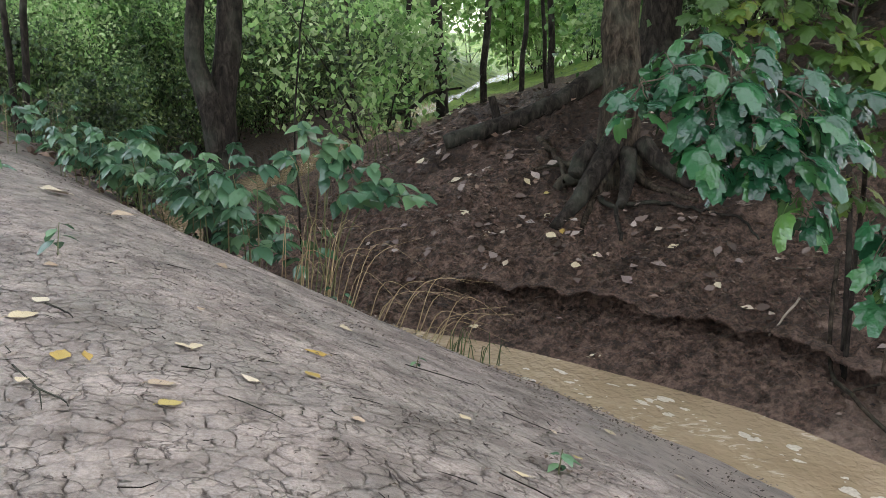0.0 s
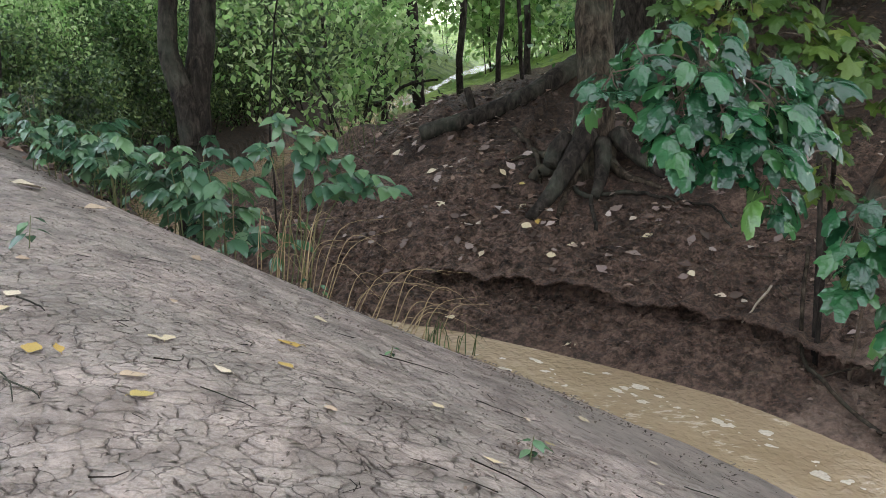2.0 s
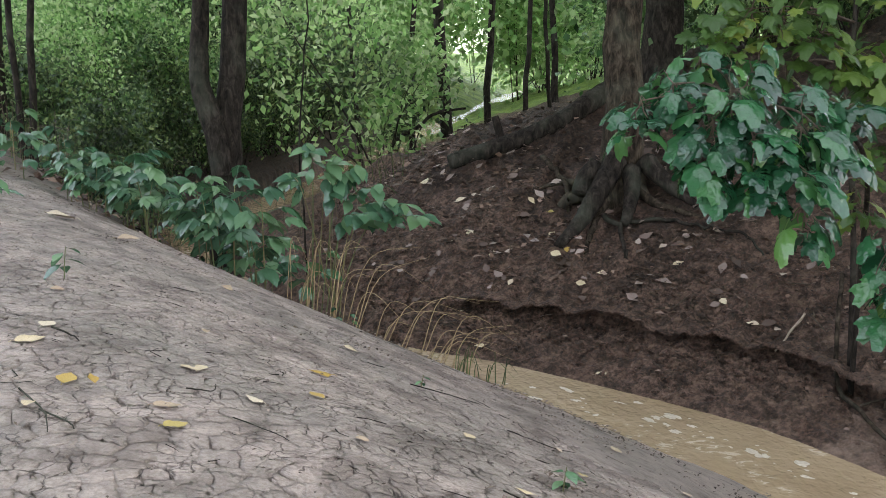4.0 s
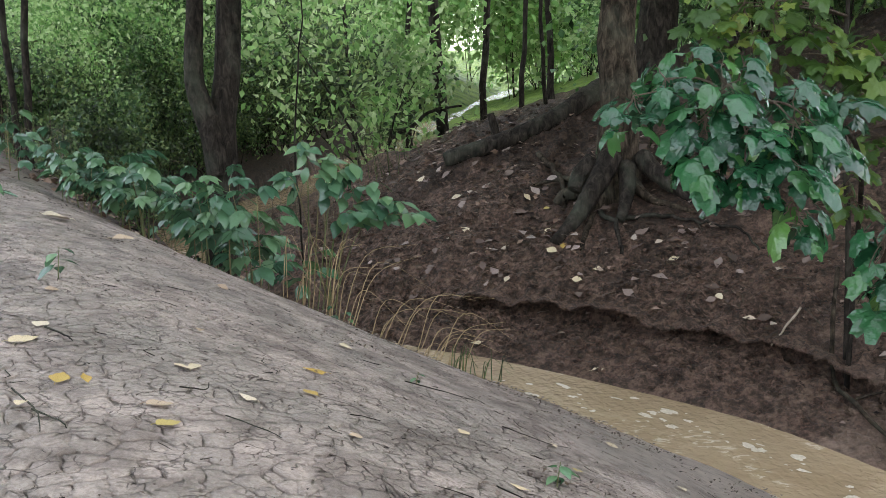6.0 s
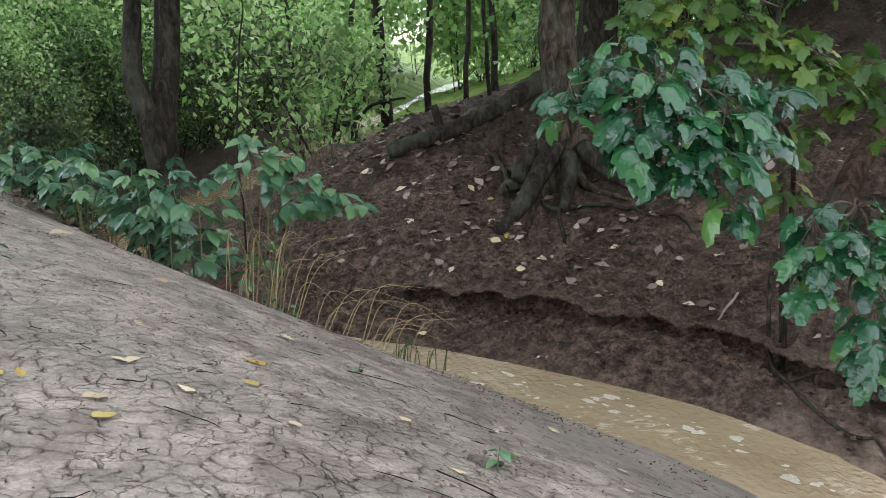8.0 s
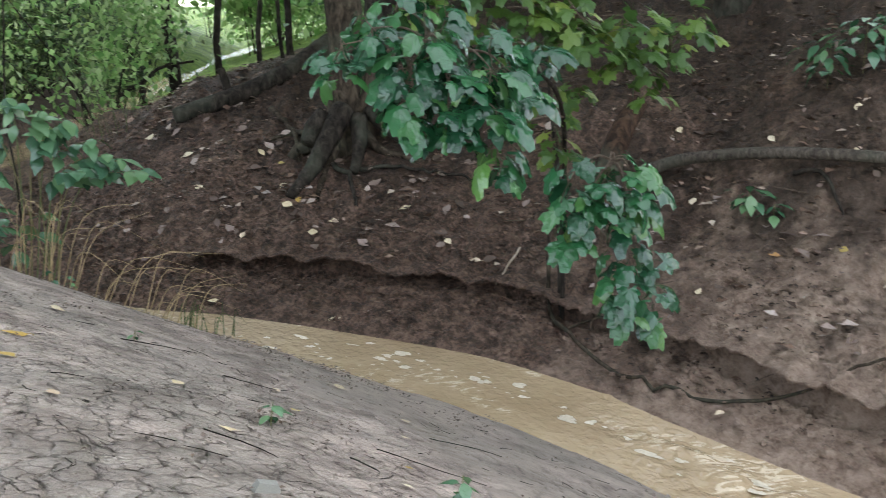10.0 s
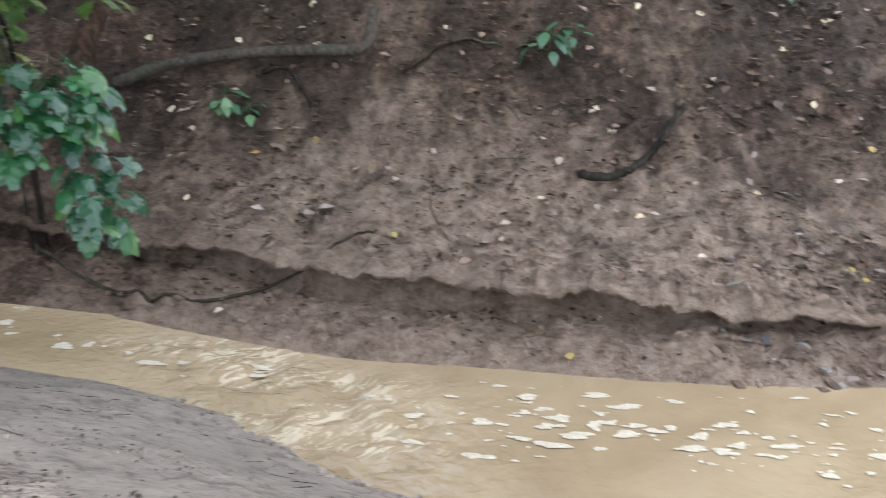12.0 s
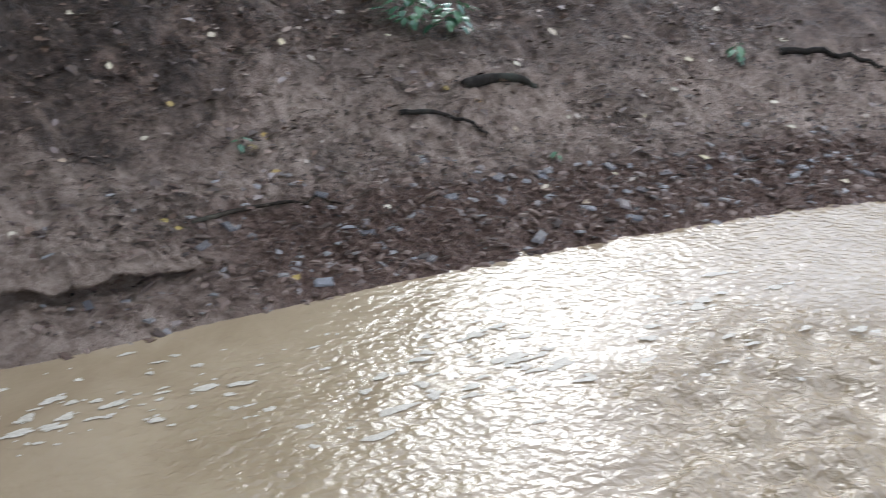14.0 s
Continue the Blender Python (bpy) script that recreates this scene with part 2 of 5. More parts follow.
def cell_edges(x, y, seed=0):
    """Distance to the nearest edge between cells of an uneven honeycomb, and the cell's own random number."""
    ix, iy = np.floor(x), np.floor(y)
    d1 = np.full(np.shape(x), 9.0)
    d2 = np.full(np.shape(x), 9.0)
    own = np.zeros(np.shape(x))
    for dx in (-1, 0, 1):
        for dy in (-1, 0, 1):
            px = ix + dx + 0.1 + 0.8 * lattice(ix + dx, iy + dy, seed)
            py = iy + dy + 0.1 + 0.8 * lattice(ix + dx, iy + dy, seed + 5)
            d = np.hypot(px - x, py - y)
            near = d < d1
            d2 = np.where(near, d1, np.minimum(d2, d))
            own = np.where(near, lattice(ix + dx, iy + dy, seed + 9), own)
            d1 = np.where(near, d, d1)
    return d2 - d1, own


def line_of(points, steps=6):
    """A smooth line through a few points."""
    p = [Vector(q) for q in points]
    p = [2 * p[0] - p[1], *p, 2 * p[-1] - p[-2]]
    out = []
    for k in range(1, len(p) - 2):
        a, b, c, d = p[k - 1 : k + 3]
        for n in range(steps):
            t = n / steps
            out.append(0.5 * (2 * b + (c - a) * t + (2 * a - 5 * b + 4 * c - d) * t * t + (3 * b - a - 3 * c + d) * t**3))
    return np.array([*out, p[-2]])


# Both shores, from downstream to upstream: x, y, level of the water there, and the bank's own numbers.
# far bank: foot height, ledge step, first slope, steep slope, crest above the water, ledge's way from the water
FAR = line_of([
    (13.5, -9, 0, .15, 0, .3, .35, 3.0, .6), (10.8, -3.66, 0, .15, 0, .3, .4, 3.0, .6), (9.5, -1.55, 0, .15, 0, .3, .45, 3.2, .6),
    (8.0, .45, 0, .18, .02, .3, .6, 3.6, .6), (6.85, 1.8, 0, .22, .02, .33, .75, 4.0, .6), (5.85, 2.95, 0, .21, .13, .35, .9, 4.3, .62),
    (5.15, 3.97, 0, .21, .2, .36, 1.0, 4.4, .64), (4.4, 5.0, 0, .22, .2, .37, 1.0, 4.4, .66), (3.7, 6.1, .1, .22, .18, .4, .95, 4.3, .72),
    (3.2, 6.85, .2, .24, .12, .44, .8, 4.0, .8), (2.5, 7.65, .28, .3, .08, .47, .65, 3.4, .85), (1.34, 8.55, .35, .3, .06, .49, .52, 2.5, .85),
    (.36, 9.2, .4, .27, .05, .52, .56, 2.25, .8), (-.5, 9.65, .43, .27, .03, .56, .6, 2.1, .8), (-1.5, 10.6, .45, .27, .02, .58, .62, 1.95, .8), (-2.4, 12.0, .5, .28, 0, .6, .64, 1.7, .8), (-3.1, 13.5, .54, .28, 0, .55, .6, 1.5, .8),
    (-3.4, 15.0, .6, .28, 0, .5, .5, 1.35, .8), (-3.6, 16.6, .65, .25, 0, .4, .4, 1.25, .8), (-2.7, 19.2, .75, .2, 0, .3, .3, 1.1, .8), (-1.9, 24, .9, .2, 0, .3, .3, 1.0, .8), (-.9, 30, 1.0, .2, 0, .3, .3, 1.0, .8),
    (1, 40, 1.2, .2, 0, .3, .3, 1.0, .8), (6, 64, 1.6, .2, 0, .3, .3, 1.0, .8)], 4)
# near bank: lip height, slope
NEAR = line_of([
    (5.2, -9, 0, .2, .5), (4.6, -4, 0, .3, .5), (4.3, -1, 0, .4, .5), (4.1, 1.0, 0, .4, .5), (3.75, 1.85, 0, .4, .55), (3.33, 2.7, 0, .4, .6),
    (3.14, 3.2, 0, .4, .6), (3.14, 3.65, .02, .38, .6), (3.14, 4.15, .06, .28, .55), (3.36, 4.75, .13, .06, .35), (2.98, 5.6, .2, .03, .4), (2.1, 6.65, .3, .05, .5), (1.3, 7.3, .34, .08, .6),
    (.6, 7.9, .38, .1, .6), (-.5, 8.8, .42, .1, .7), (-1.95, 10.4, .46, .1, .75), (-2.95, 11.8, .5, .2, .8), (-3.75, 13.4, .55, .2, .7), (-4.4, 14.8, .6, .2, .55), (-4.8, 16.0, .65, .2, .5),
    (-4.5, 17.2, .7, .3, .42), (-3.6, 19.8, .76, .3, .4), (-2.7, 24, .9, .3, .4), (-1.7, 30, 1.0, .2, .4), (0, 40, 1.2, .1, .4), (4.7, 64, 1.6, .1, .4)], 4)

# one fall of the water for both shores, by the way downstream
for line in (FAR, NEAR):
    lower = line[:, 1] < 9.3
    line[lower, 2] = np.interp((line[lower, 0] - line[lower, 1]) / 1.414, (-6.3, -5.1, -3.6, -2.6, -1.7, -1.0, -0.3), (0.41, 0.36, 0.30, 0.22, 0.12, 0.04, 0.0))


def nearest(a, b, x, y):
    dx, dy = (b - a)[:, :1], (b - a)[:, 1:2]
    ox, oy = x[None] - a[:, :1], y[None] - a[:, 1:2]
    t = np.clip((ox * dx + oy * dy) / (dx * dx + dy * dy), 0, 1)
    d = np.hypot(ox - t * dx, oy - t * dy)
    k, n = d.argmin(0), np.arange(x.size)
    side = np.sign(ox * dy - oy * dx)[k, n]
    return d[k, n] * side, (a[k, 2:] + t[k, n][:, None] * (b[k, 2:] - a[k, 2:])).T


def along(line, x, y):
    """Signed distance to a shore (positive to the right of the way upstream) and the line's numbers at the nearest place."""
    x, y = np.asarray(x, float), np.asarray(y, float)
    shape, x, y = x.shape, x.ravel(), y.ravel()
    a, b = line[:-1], line[1:]
    if x.size * len(line) < 300000:
        d, vals = nearest(a, b, x, y)
        return d.reshape(shape), vals.reshape(-1, *shape)
    # block by block, with only those stretches of the shore that can be the nearest
    out, vals = np.empty(x.size), np.empty((line.shape[1] - 2, x.size))
    r = np.hypot(x, y)
    size = np.where(r < 22, 1.0, np.where(r < 90, 8.0, 60.0))
    key = (size * 10).astype(np.int64) * 10**8 + (np.floor(x / size).astype(np.int64) + 5000) * 10**4 + np.floor(y / size).astype(np.int64) + 5000
    order = np.argsort(key, kind="stable")
    for group in np.split(order, np.nonzero(np.diff(key[order]))[0] + 1):
        gx, gy = x[group], y[group]
        c = np.array([(gx.min() + gx.max()) / 2, (gy.min() + gy.max()) / 2])
        half = np.hypot(np.ptp(gx), np.ptp(gy)) / 2
        w = (b - a)[:, :2]
        t = np.clip(((c - a[:, :2]) * w).sum(1) / (w * w).sum(1), 0, 1)
        far = np.hypot(*(c - a[:, :2] - t[:, None] * w).T)
        near = far <= far.min() + 2 * half + 1e-6
        out[group], vals[:, group] = nearest(a[near], b[near], gx, gy)
    return out.reshape(shape), vals.reshape(-1, *shape)


def soft_min(a, b, k):
    h = np.clip(0.5 + 0.5 * (b - a) / k, 0, 1)
    return b + (a - b) * h - k * h * (1 - h)


def ground(x, y, fine=True):
    """Height and the surface's kinds (pale clay, litter, crack, gravel) at x, y."""
    x, y = np.asarray(x, float), np.asarray(y, float)
    dF, (wF, foot, step, m1, m2, crest, edge_at) = along(FAR, x, y)
    dN, (wN, lip, mN) = along(NEAR, x, y)
    dN = -dN
    # far bank
    wob = 0.14 * fbm(x * 1.1, y * 1.1, 3, 3) + 0.06 * fbm(x * 6, y * 6, 2, 8)
    e = dF - edge_at + wob
    zF = wF - 0.03 + foot * (np.clip(dF, 0, edge_at) / edge_at) ** 0.8 + step * smooth01((e - 0.13) / 0.05 + 0.5)
    zF = zF - 0.06 * np.clip(step / 0.1, 0, 1) * np.exp(-(((e - 0.05) / 0.07) ** 2))
    up = np.maximum(e, 0)
    rise = m1 * np.minimum(up, 1.3) + np.where(up > 1.3, m2 * (up - 1.3), 0)
    zF = wF + soft_min(zF - wF + rise, crest + 0.05 * up + 0.13 * np.clip(up - 2.0, 0, 4), 0.6)
    # near bank: a clay slope that tilts to the stream, flatter where one stands
    slope = 1.72 - 0.40 * (x - 0.33) - 0.20 * (y - 3.34)
    slope = soft_min(slope, 2.22 + 0.035 * (y - 3) + 0.02 * np.clip(-x, 0, 6), 0.5)
    slope = soft_min(slope, 1.98 + 0.12 * np.hypot(x, y), 0.3)
    zN = wN - 0.03 + lip * smooth01(dN / 0.12) + mN * np.maximum(dN, 0)
    rough_bank = 0.9 * smooth01((y - 9) / 6) * smooth01((-x - 1.5) / 3)
    mound = (2.75 + 0.5 * fbm(x * 0.35, y * 0.35, 3, 57) + 0.012 * (y - 12)) * smooth01((y - 10.8) / 3.2)
    zN = soft_min(zN, np.maximum(slope + rough_bank, mound), 0.16)
    # the bed
    inner = np.minimum(-dF, -dN)
    bed = 0.5 * (wF + wN) - 0.03 - 0.25 * smooth01(inner / 0.5)
    z = np.where(dF > 0, zF, np.where(dN > 0, zN, bed))
    on_far, on_near = dF > 0, dN > 0
    yaw_along = (x - y) / 1.414
    pale = np.where(on_near, 1.0, 0.08 + 0.86 * smooth01((yaw_along + 4.1) / 3.9) * (0.22 + 0.78 * smooth01((3.0 + 0.9 * smooth01((yaw_along - 4) / 2) - dF) / 1.6)))
    pale = np.where(on_near, pale * (1 - 0.8 * smooth01((y - 8.5) / 3)), pale)
    pale = np.clip(pale + 0.35 * fbm(x * 3.5, y * 3.5, 5, 21, 0.68) * smooth01((pale - 0.08) / 0.15), 0, 1)
    gravel = np.where(on_far, smooth01((yaw_along - 3.0) / 1.5) * smooth01((1.6 - dF) / 0.5), 0)
    # upper bank: litter cover, its dark colour also standing in for shade
    litter = np.where(on_far, smooth01((dF - 1.9 - 2.8 * fbm(x * 1.7, y * 1.7, 5, 31, 0.65)) / 1.7) * (0.72 - 0.4 * smooth01((yaw_along - 4.0) / 2)), 0)
    litter = np.where(on_near, smooth01((y - 9.5 + 2 * fbm(x, y, 3, 5)) / 2.5) * 0.8, litter)
    crack = np.zeros(np.shape(x))
    if fine:
        bed_of_plates = smooth01((1.75 - 1.0 * x - 0.15 * y + 0.7 * fbm(x, y, 3, 221)) / 0.1)
        wx, wy = x + 0.05 * fbm(x * 7, y * 7, 2, 41), y + 0.05 * fbm(x * 7, y * 7, 2, 47)
        edge, own = cell_edges(wx / 0.135, wy / 0.135, 2)
        c = (1 - smooth01(edge / 0.10)) * smooth01(0.2 + 2.5 * fbm(x * 1.5, y * 1.5, 2, 51)) * (1 - bed_of_plates)
        crack = np.where(on_near & (y < 9.2), np.maximum(0.8 * c, 0.6 * bed_of_plates * smooth01((dN - 0.25) / 0.1)), 0)
        z = z + np.where(on_near, 0.022 * fbm(x * 3, y * 3, 3, 61) - 0.012 * c + 0.006 * fbm(x * 22, y * 22, 3, 63) * (1 - bed_of_plates), 0)
        lumps = fbm(x * 5, y * 5, 4, 71, 0.6)
        z = z + np.where(on_far, (0.08 * lumps + 0.05 * np.abs(fbm(x * 9, y * 9, 4, 73, 0.7)) + 0.03 * fbm(x * 17, y * 17, 2, 78, 0.7) + 0.05 * smooth01(3 * fbm(x * 3.2, y * 3.2, 3, 74)) * smooth01((dF - 1.0) / 0.5)) * smooth01(dF / 0.25) + 0.25 * fbm(x * 0.8, y * 0.8, 3, 75) * smooth01((dF - 1.2) / 1.5), 0)
    z = z + 0.5 * fbm(x * 0.12, y * 0.12, 3, 81) * smooth01((np.hypot(x, y) - 16) / 12)
    return z, pale, litter, crack, gravel


def level(x, y):
    """The water's height."""
    dF, (wF, *_) = along(FAR, x, y)
    dN, (wN, *_) = along(NEAR, x, y)
    a, b = np.abs(dF), np.abs(dN)
    return (wF * b + wN * a) / (a + b + 1e-6)


def height(x, y):
    return float(ground(np.array([x]), np.array([y]))[0][0])


def mesh_of(name, verts, faces, material, smooth=True):
    """A mesh from arrays of corners and faces of one size."""
    me = bpy.data.meshes.new(name)
    verts, faces = np.asarray(verts, np.float32), np.asarray(faces, np.int32)
    me.vertices.add(len(verts))
    me.vertices.foreach_set("co", verts.ravel())
    n = faces.shape[1]
    me.loops.add(faces.size)
    me.loops.foreach_set("vertex_index", faces.ravel())
    me.polygons.add(len(faces))
    me.polygons.foreach_set("loop_start", np.arange(0, faces.size, n, dtype=np.int32))
    me.polygons.foreach_set("use_smooth", np.full(len(faces), smooth))
    me.update(calc_edges=True)
    if material:
        me.materials.append(material)
    return me


def paint(me, name, values):
    at = me.attributes.new(name, "FLOAT", "POINT")
    at.data.foreach_set("value", np.asarray(values, np.float32))


def ring_grid(a0, a1, da, r0, r1, dr):
    """Corners and faces of a sheet round the place, finer where a is between a0 and a1 (degrees from ahead, to the right) and close by."""
    fine_a = np.arange(a0, a1, da)
    coarse = np.arange(a1, a0 + 360, 3.0)
    ang = np.radians(np.r_[fine_a, coarse])
    rad = [r0]
    while rad[-1] < r1:
        r = rad[-1]
        rad.append(r * (1 + dr * (1 + max(0.0, (r - 12) / 6))) if r < 60 else r * 1.15)
    rad = np.array(rad)
    A, R = np.meshgrid(ang, rad)
    x, y = 0.4 + R * np.sin(A), -0.5 + R * np.cos(A)
    n, m = len(ang), len(rad)
    i, j = np.meshgrid(np.arange(n), np.arange(m - 1))
    f = np.stack([j * n + i, j * n + (i + 1) % n, (j + 1) * n + (i + 1) % n, (j + 1) * n + i], -1).reshape(-1, 4)
    return x.ravel(), y.ravel(), f[:, ::-1]


def build_ground():
    x, y, f = ring_grid(-36, 112, 0.2, 0.25, 420, 0.0052)
    z, pale, litter, crack, gravel = ground(x, y)
    me = mesh_of("ground", np.stack([x, y, z], -1), f, MUD)
    for name, v in (("pale", pale), ("litter", litter), ("crack", crack), ("gravel", gravel), ("bank", (along(FAR, x, y)[0] > 0) * 1.0), ("turf", smooth01((y - 27 + 5 * fbm(x * 0.3, y * 0.3, 3, 401)) / 5))):
        paint(me, name, v)
    return tagged(new("ground", me), "cracked clay bank and dark muddy slopes of a creek", "ground", kind="structure")


build_ground()


def build_water():
    x, y, f = ring_grid(-30, 112, 0.3, 1.5, 60, 0.008)
    dF, _ = along(FAR, x, y)
    dN, _ = along(NEAR, x, y)
    keep = (dF < 0.5) & (-dN < 0.5)
    f = f[keep[f].all(1)]
    used = np.unique(f)
    back = np.full(len(x), -1)
    back[used] = np.arange(len(used))
    x, y, f = x[used], y[used], back[f]
    dF, dN = -dF[used], dN[used]
    z = level(x, y)
    # riffle where the stream drops to the pool, and a second one at the pool's tail
    rif = np.exp(-(((x - 3.75) / 0.75) ** 2 + ((y - 4.9) / 1.2) ** 2))
    glare = smooth01((2.1 - y - 0.15 * (x - 6) + 0.7 * fbm(x, y, 3, 92)) / 1.4) * smooth01((x - 4.4) / 0.8)
    tail = smooth01((-1.1 - y + 0.8 * fbm(x * 0.8, y * 0.8, 3, 93)) / 0.8) * smooth01((x - 4.6) / 0.6) * smooth01((8.3 - x) / 1.0)
    chop = np.clip(0.15 + 0.28 * smooth01((y - 4.5) / 2) + 0.75 * rif + 0.38 * glare + 1.5 * tail + 0.3 * smooth01((y - 7) / 2), 0, 1.7)
    u, v = (x + y) / 1.414, (x - y) / 1.414
    z = z + (0.0015 + 0.05 * rif + 0.004 * glare + 0.055 * tail) * smooth01(np.minimum(dF, dN) / 0.3) * fbm(u * 5, v * 3.4, 2, 91) * 2
    streak = fbm(u * 3.0, v * 1.1, 4, 95)
    foam = np.clip(smooth01((streak + 0.15) / 0.25) * rif * 1.5 + smooth01((streak - 0.2) / 0.2) * 0.5 * (v < 0.5), 0, 1)
    me = mesh_of("water", np.stack([x, y, z], -1), f, WATER)
    paint(me, "foam", foam)
    paint(me, "chop", chop)
    return tagged(new("water", me), "tan muddy creek water with riffles and foam", "water", kind="structure")


build_water()


# ---- makers ----
def part(name, me, parent, label=""):
    ob = new(name, me)
    ob.parent = parent
    if label:
        ob["label"] = label
    return ob


def thing(name, at, label, category, group="", kind=""):
    return_ob = new(name)
    return_ob.location = at
    return tagged(return_ob, label, category, group, kind)


def tube(points, radii, sides=8, rough=0.0, seed=0, cap=True):
    """Corners and faces of a tapered, uneven rod along points."""
    P = np.array(points, float)
    R = np.array(radii, float)
    T = np.gradient(P, axis=0)
    T /= np.linalg.norm(T, axis=1)[:, None] + 1e-9
    ref = np.array([0.31, 0.86, 0.4])
    U = np.cross(T, ref)
    U /= np.linalg.norm(U, axis=1)[:, None] + 1e-9
    V = np.cross(T, U)
    a = np.linspace(0, 2 * np.pi, sides, endpoint=False)
    rng = np.random.default_rng(seed)
    k = 1 + rough * (rng.random((len(P), sides)) - 0.5)
    verts = P[:, None] + (R[:, None] * k)[..., None] * (np.cos(a)[None, :, None] * U[:, None] + np.sin(a)[None, :, None] * V[:, None])
    verts = verts.reshape(-1, 3)
    n = len(P)
    i, j = np.meshgrid(np.arange(sides), np.arange(n - 1))
    f = np.stack([j * sides + i, j * sides + (i + 1) % sides, (j + 1) * sides + (i + 1) % sides, (j + 1) * sides + i], -1).reshape(-1, 4)
    return verts, f


def join(pieces):
    vs, fs, n = [], [], 0
    for v, f in pieces:
        vs.append(v)
        fs.append(f + n)
        n += len(v)
    return np.concatenate(vs), np.concatenate(fs)


def wavy(a, b, n, wob, rng, sag=0.0):
    t = np.linspace(0, 1, n)
    a, b = np.array(a, float), np.array(b, float)
    p = a + (b - a) * t[:, None]
    off = np.cumsum(rng.normal(0, wob, (n, 3)), 0)
    off -= off[0] + (off[-1] - off[0]) * t[:, None]
    p += off
    p[:, 2] -= sag * 4 * t * (1 - t)
    return p


# a small leaf lies along +y, its face up, its two halves folded on the midrib
SMALL_SHAPE = np.array([(0, 0, 0), (-.3, .5, .06), (0, .5, -.02), (.3, .5, .06), (0, 1, -.12)])
SMALL_FACES = np.array([(0, 2, 1), (0, 3, 2), (1, 2, 4), (2, 3, 4)])


def turn_to(dirs, rng, flat=0.6):
    """Frames (x, y, z axes) whose y runs along dirs and whose z is mostly up."""
    y = dirs / (np.linalg.norm(dirs, axis=1)[:, None] + 1e-9)
    up = np.array([0, 0, 1.0]) + rng.normal(0, flat, dirs.shape)
    x = np.cross(y, up)
    x /= np.linalg.norm(x, axis=1)[:, None] + 1e-9
    return x, y, np.cross(x, y)


def leaf_cloud(name, at, dirs, sizes, material, rng, flat=0.6, width=1.0):
    """Many small leaves in one mesh."""
    x, y, z = turn_to(dirs, rng, flat)
    s = SMALL_SHAPE
    v = at[:, None] + sizes[:, None, None] * (s[None, :, 0, None] * width * x[:, None] + s[None, :, 1, None] * y[:, None] + s[None, :, 2, None] * z[:, None])
    f = (SMALL_FACES[None] + (np.arange(len(at)) * len(s))[:, None, None]).reshape(-1, 3)
    return mesh_of(name, v.reshape(-1, 3), f, material)


def crown_points(rng, n, centre, radius, clumps, spread=0.33):
    """Places for leaves in clumps, with gaps between them."""
    c = rng.normal(0, 1, (clumps, 3))
    c /= np.linalg.norm(c, axis=1)[:, None]
    c = np.array(centre) + c * np.array(radius) * rng.uniform(0.35, 1.0, (clumps, 1))
    size = rng.uniform(0.5, 1.2, clumps)
    k = rng.integers(0, clumps, n)
    p = c[k] + rng.normal(0, 1, (n, 3)) * np.array(radius) * spread * size[k][:, None]
    d = rng.normal(0, 1, (n, 3)) + [0, 0, -0.5]
    return p, d, c


def tree(name, at, lean, tall, girth, crown, label, bark, leaves, seed, count=2500, leaf=0.13, fork=None, base=None, limbs=7, roots=0):
    """A tree: tapered trunk with limbs, a crown of leaves. crown: (centre height, radius, half height)."""
    rng = np.random.default_rng(seed)
    ob = thing(name, at, label, "tree")
    top = np.array([lean[0], lean[1], tall])
    line = wavy((0, 0, -0.35), top, 16, max(girth * 0.16, 0.03), rng)
    t = np.linspace(0, 1, 16)
    rad = girth * (1 - 0.6 * t) * (1 + 0.4 * np.exp(-t * tall / (girth * 1.6)))
    pieces = [tube(line, rad, 16, 0.10, seed)]
    ch, cr, chh = crown
    cpos = np.array([np.interp(min(ch, tall), line[:, 2], line[:, 0]), np.interp(min(ch, tall), line[:, 2], line[:, 1]), ch])
    p, d, c = crown_points(rng, count, cpos, (cr, cr, chh), max(10, limbs * 3))
    for k in range(limbs):
        s = np.clip((c[k][2] - 0.8 * chh) / tall, 0.35, 0.95)
        start = line[int(s * 15)]
        pieces.append(tube(wavy(start, c[k], 8, 0.06, rng), np.linspace(girth * 0.35 * (1 - s * 0.6), 0.015, 8), 6, 0.1, k))
    if fork is not None:
        way, r = fork
        way = line_of(way, 5)
        pieces.append(tube(way, np.linspace(r, r * 0.4, len(way)), 12, 0.12, 77))
    for k in range(roots):
        an = k / roots * 6.28 + rng.uniform(-0.3, 0.3)
        far = rng.uniform(0.5, 1.0) + girth
        q = np.array([[girth * 0.6 * math.cos(an), girth * 0.6 * math.sin(an), 0.16]] + [[(girth * 0.6 + far * s) * math.cos(an + 0.3 * s), (girth * 0.6 + far * s) * math.sin(an + 0.3 * s), 0] for s in (0.3, 0.6, 1.0)])
        for n in range(1, 4):
            q[n, 2] = height(at[0] + q[n, 0], at[1] + q[n, 1]) - at[2] + (0.05, 0.02, -0.03)[n - 1]
        pieces.append(tube(line_of([tuple(v) for v in q], 4), np.linspace(girth * 0.3, 0.02, 13), 8, 0.3, 31 + k))
    v, f = join(pieces)
    part("trunk", mesh_of("trunk", v, f, bark), ob)
    part("crown", leaf_cloud("crown", p, d, rng.uniform(0.7, 1.3, count) * leaf, leaves, rng), ob)
    return ob


def on_ground(x, y, lift=0.0):
    return (x, y, height(x, y) + lift)


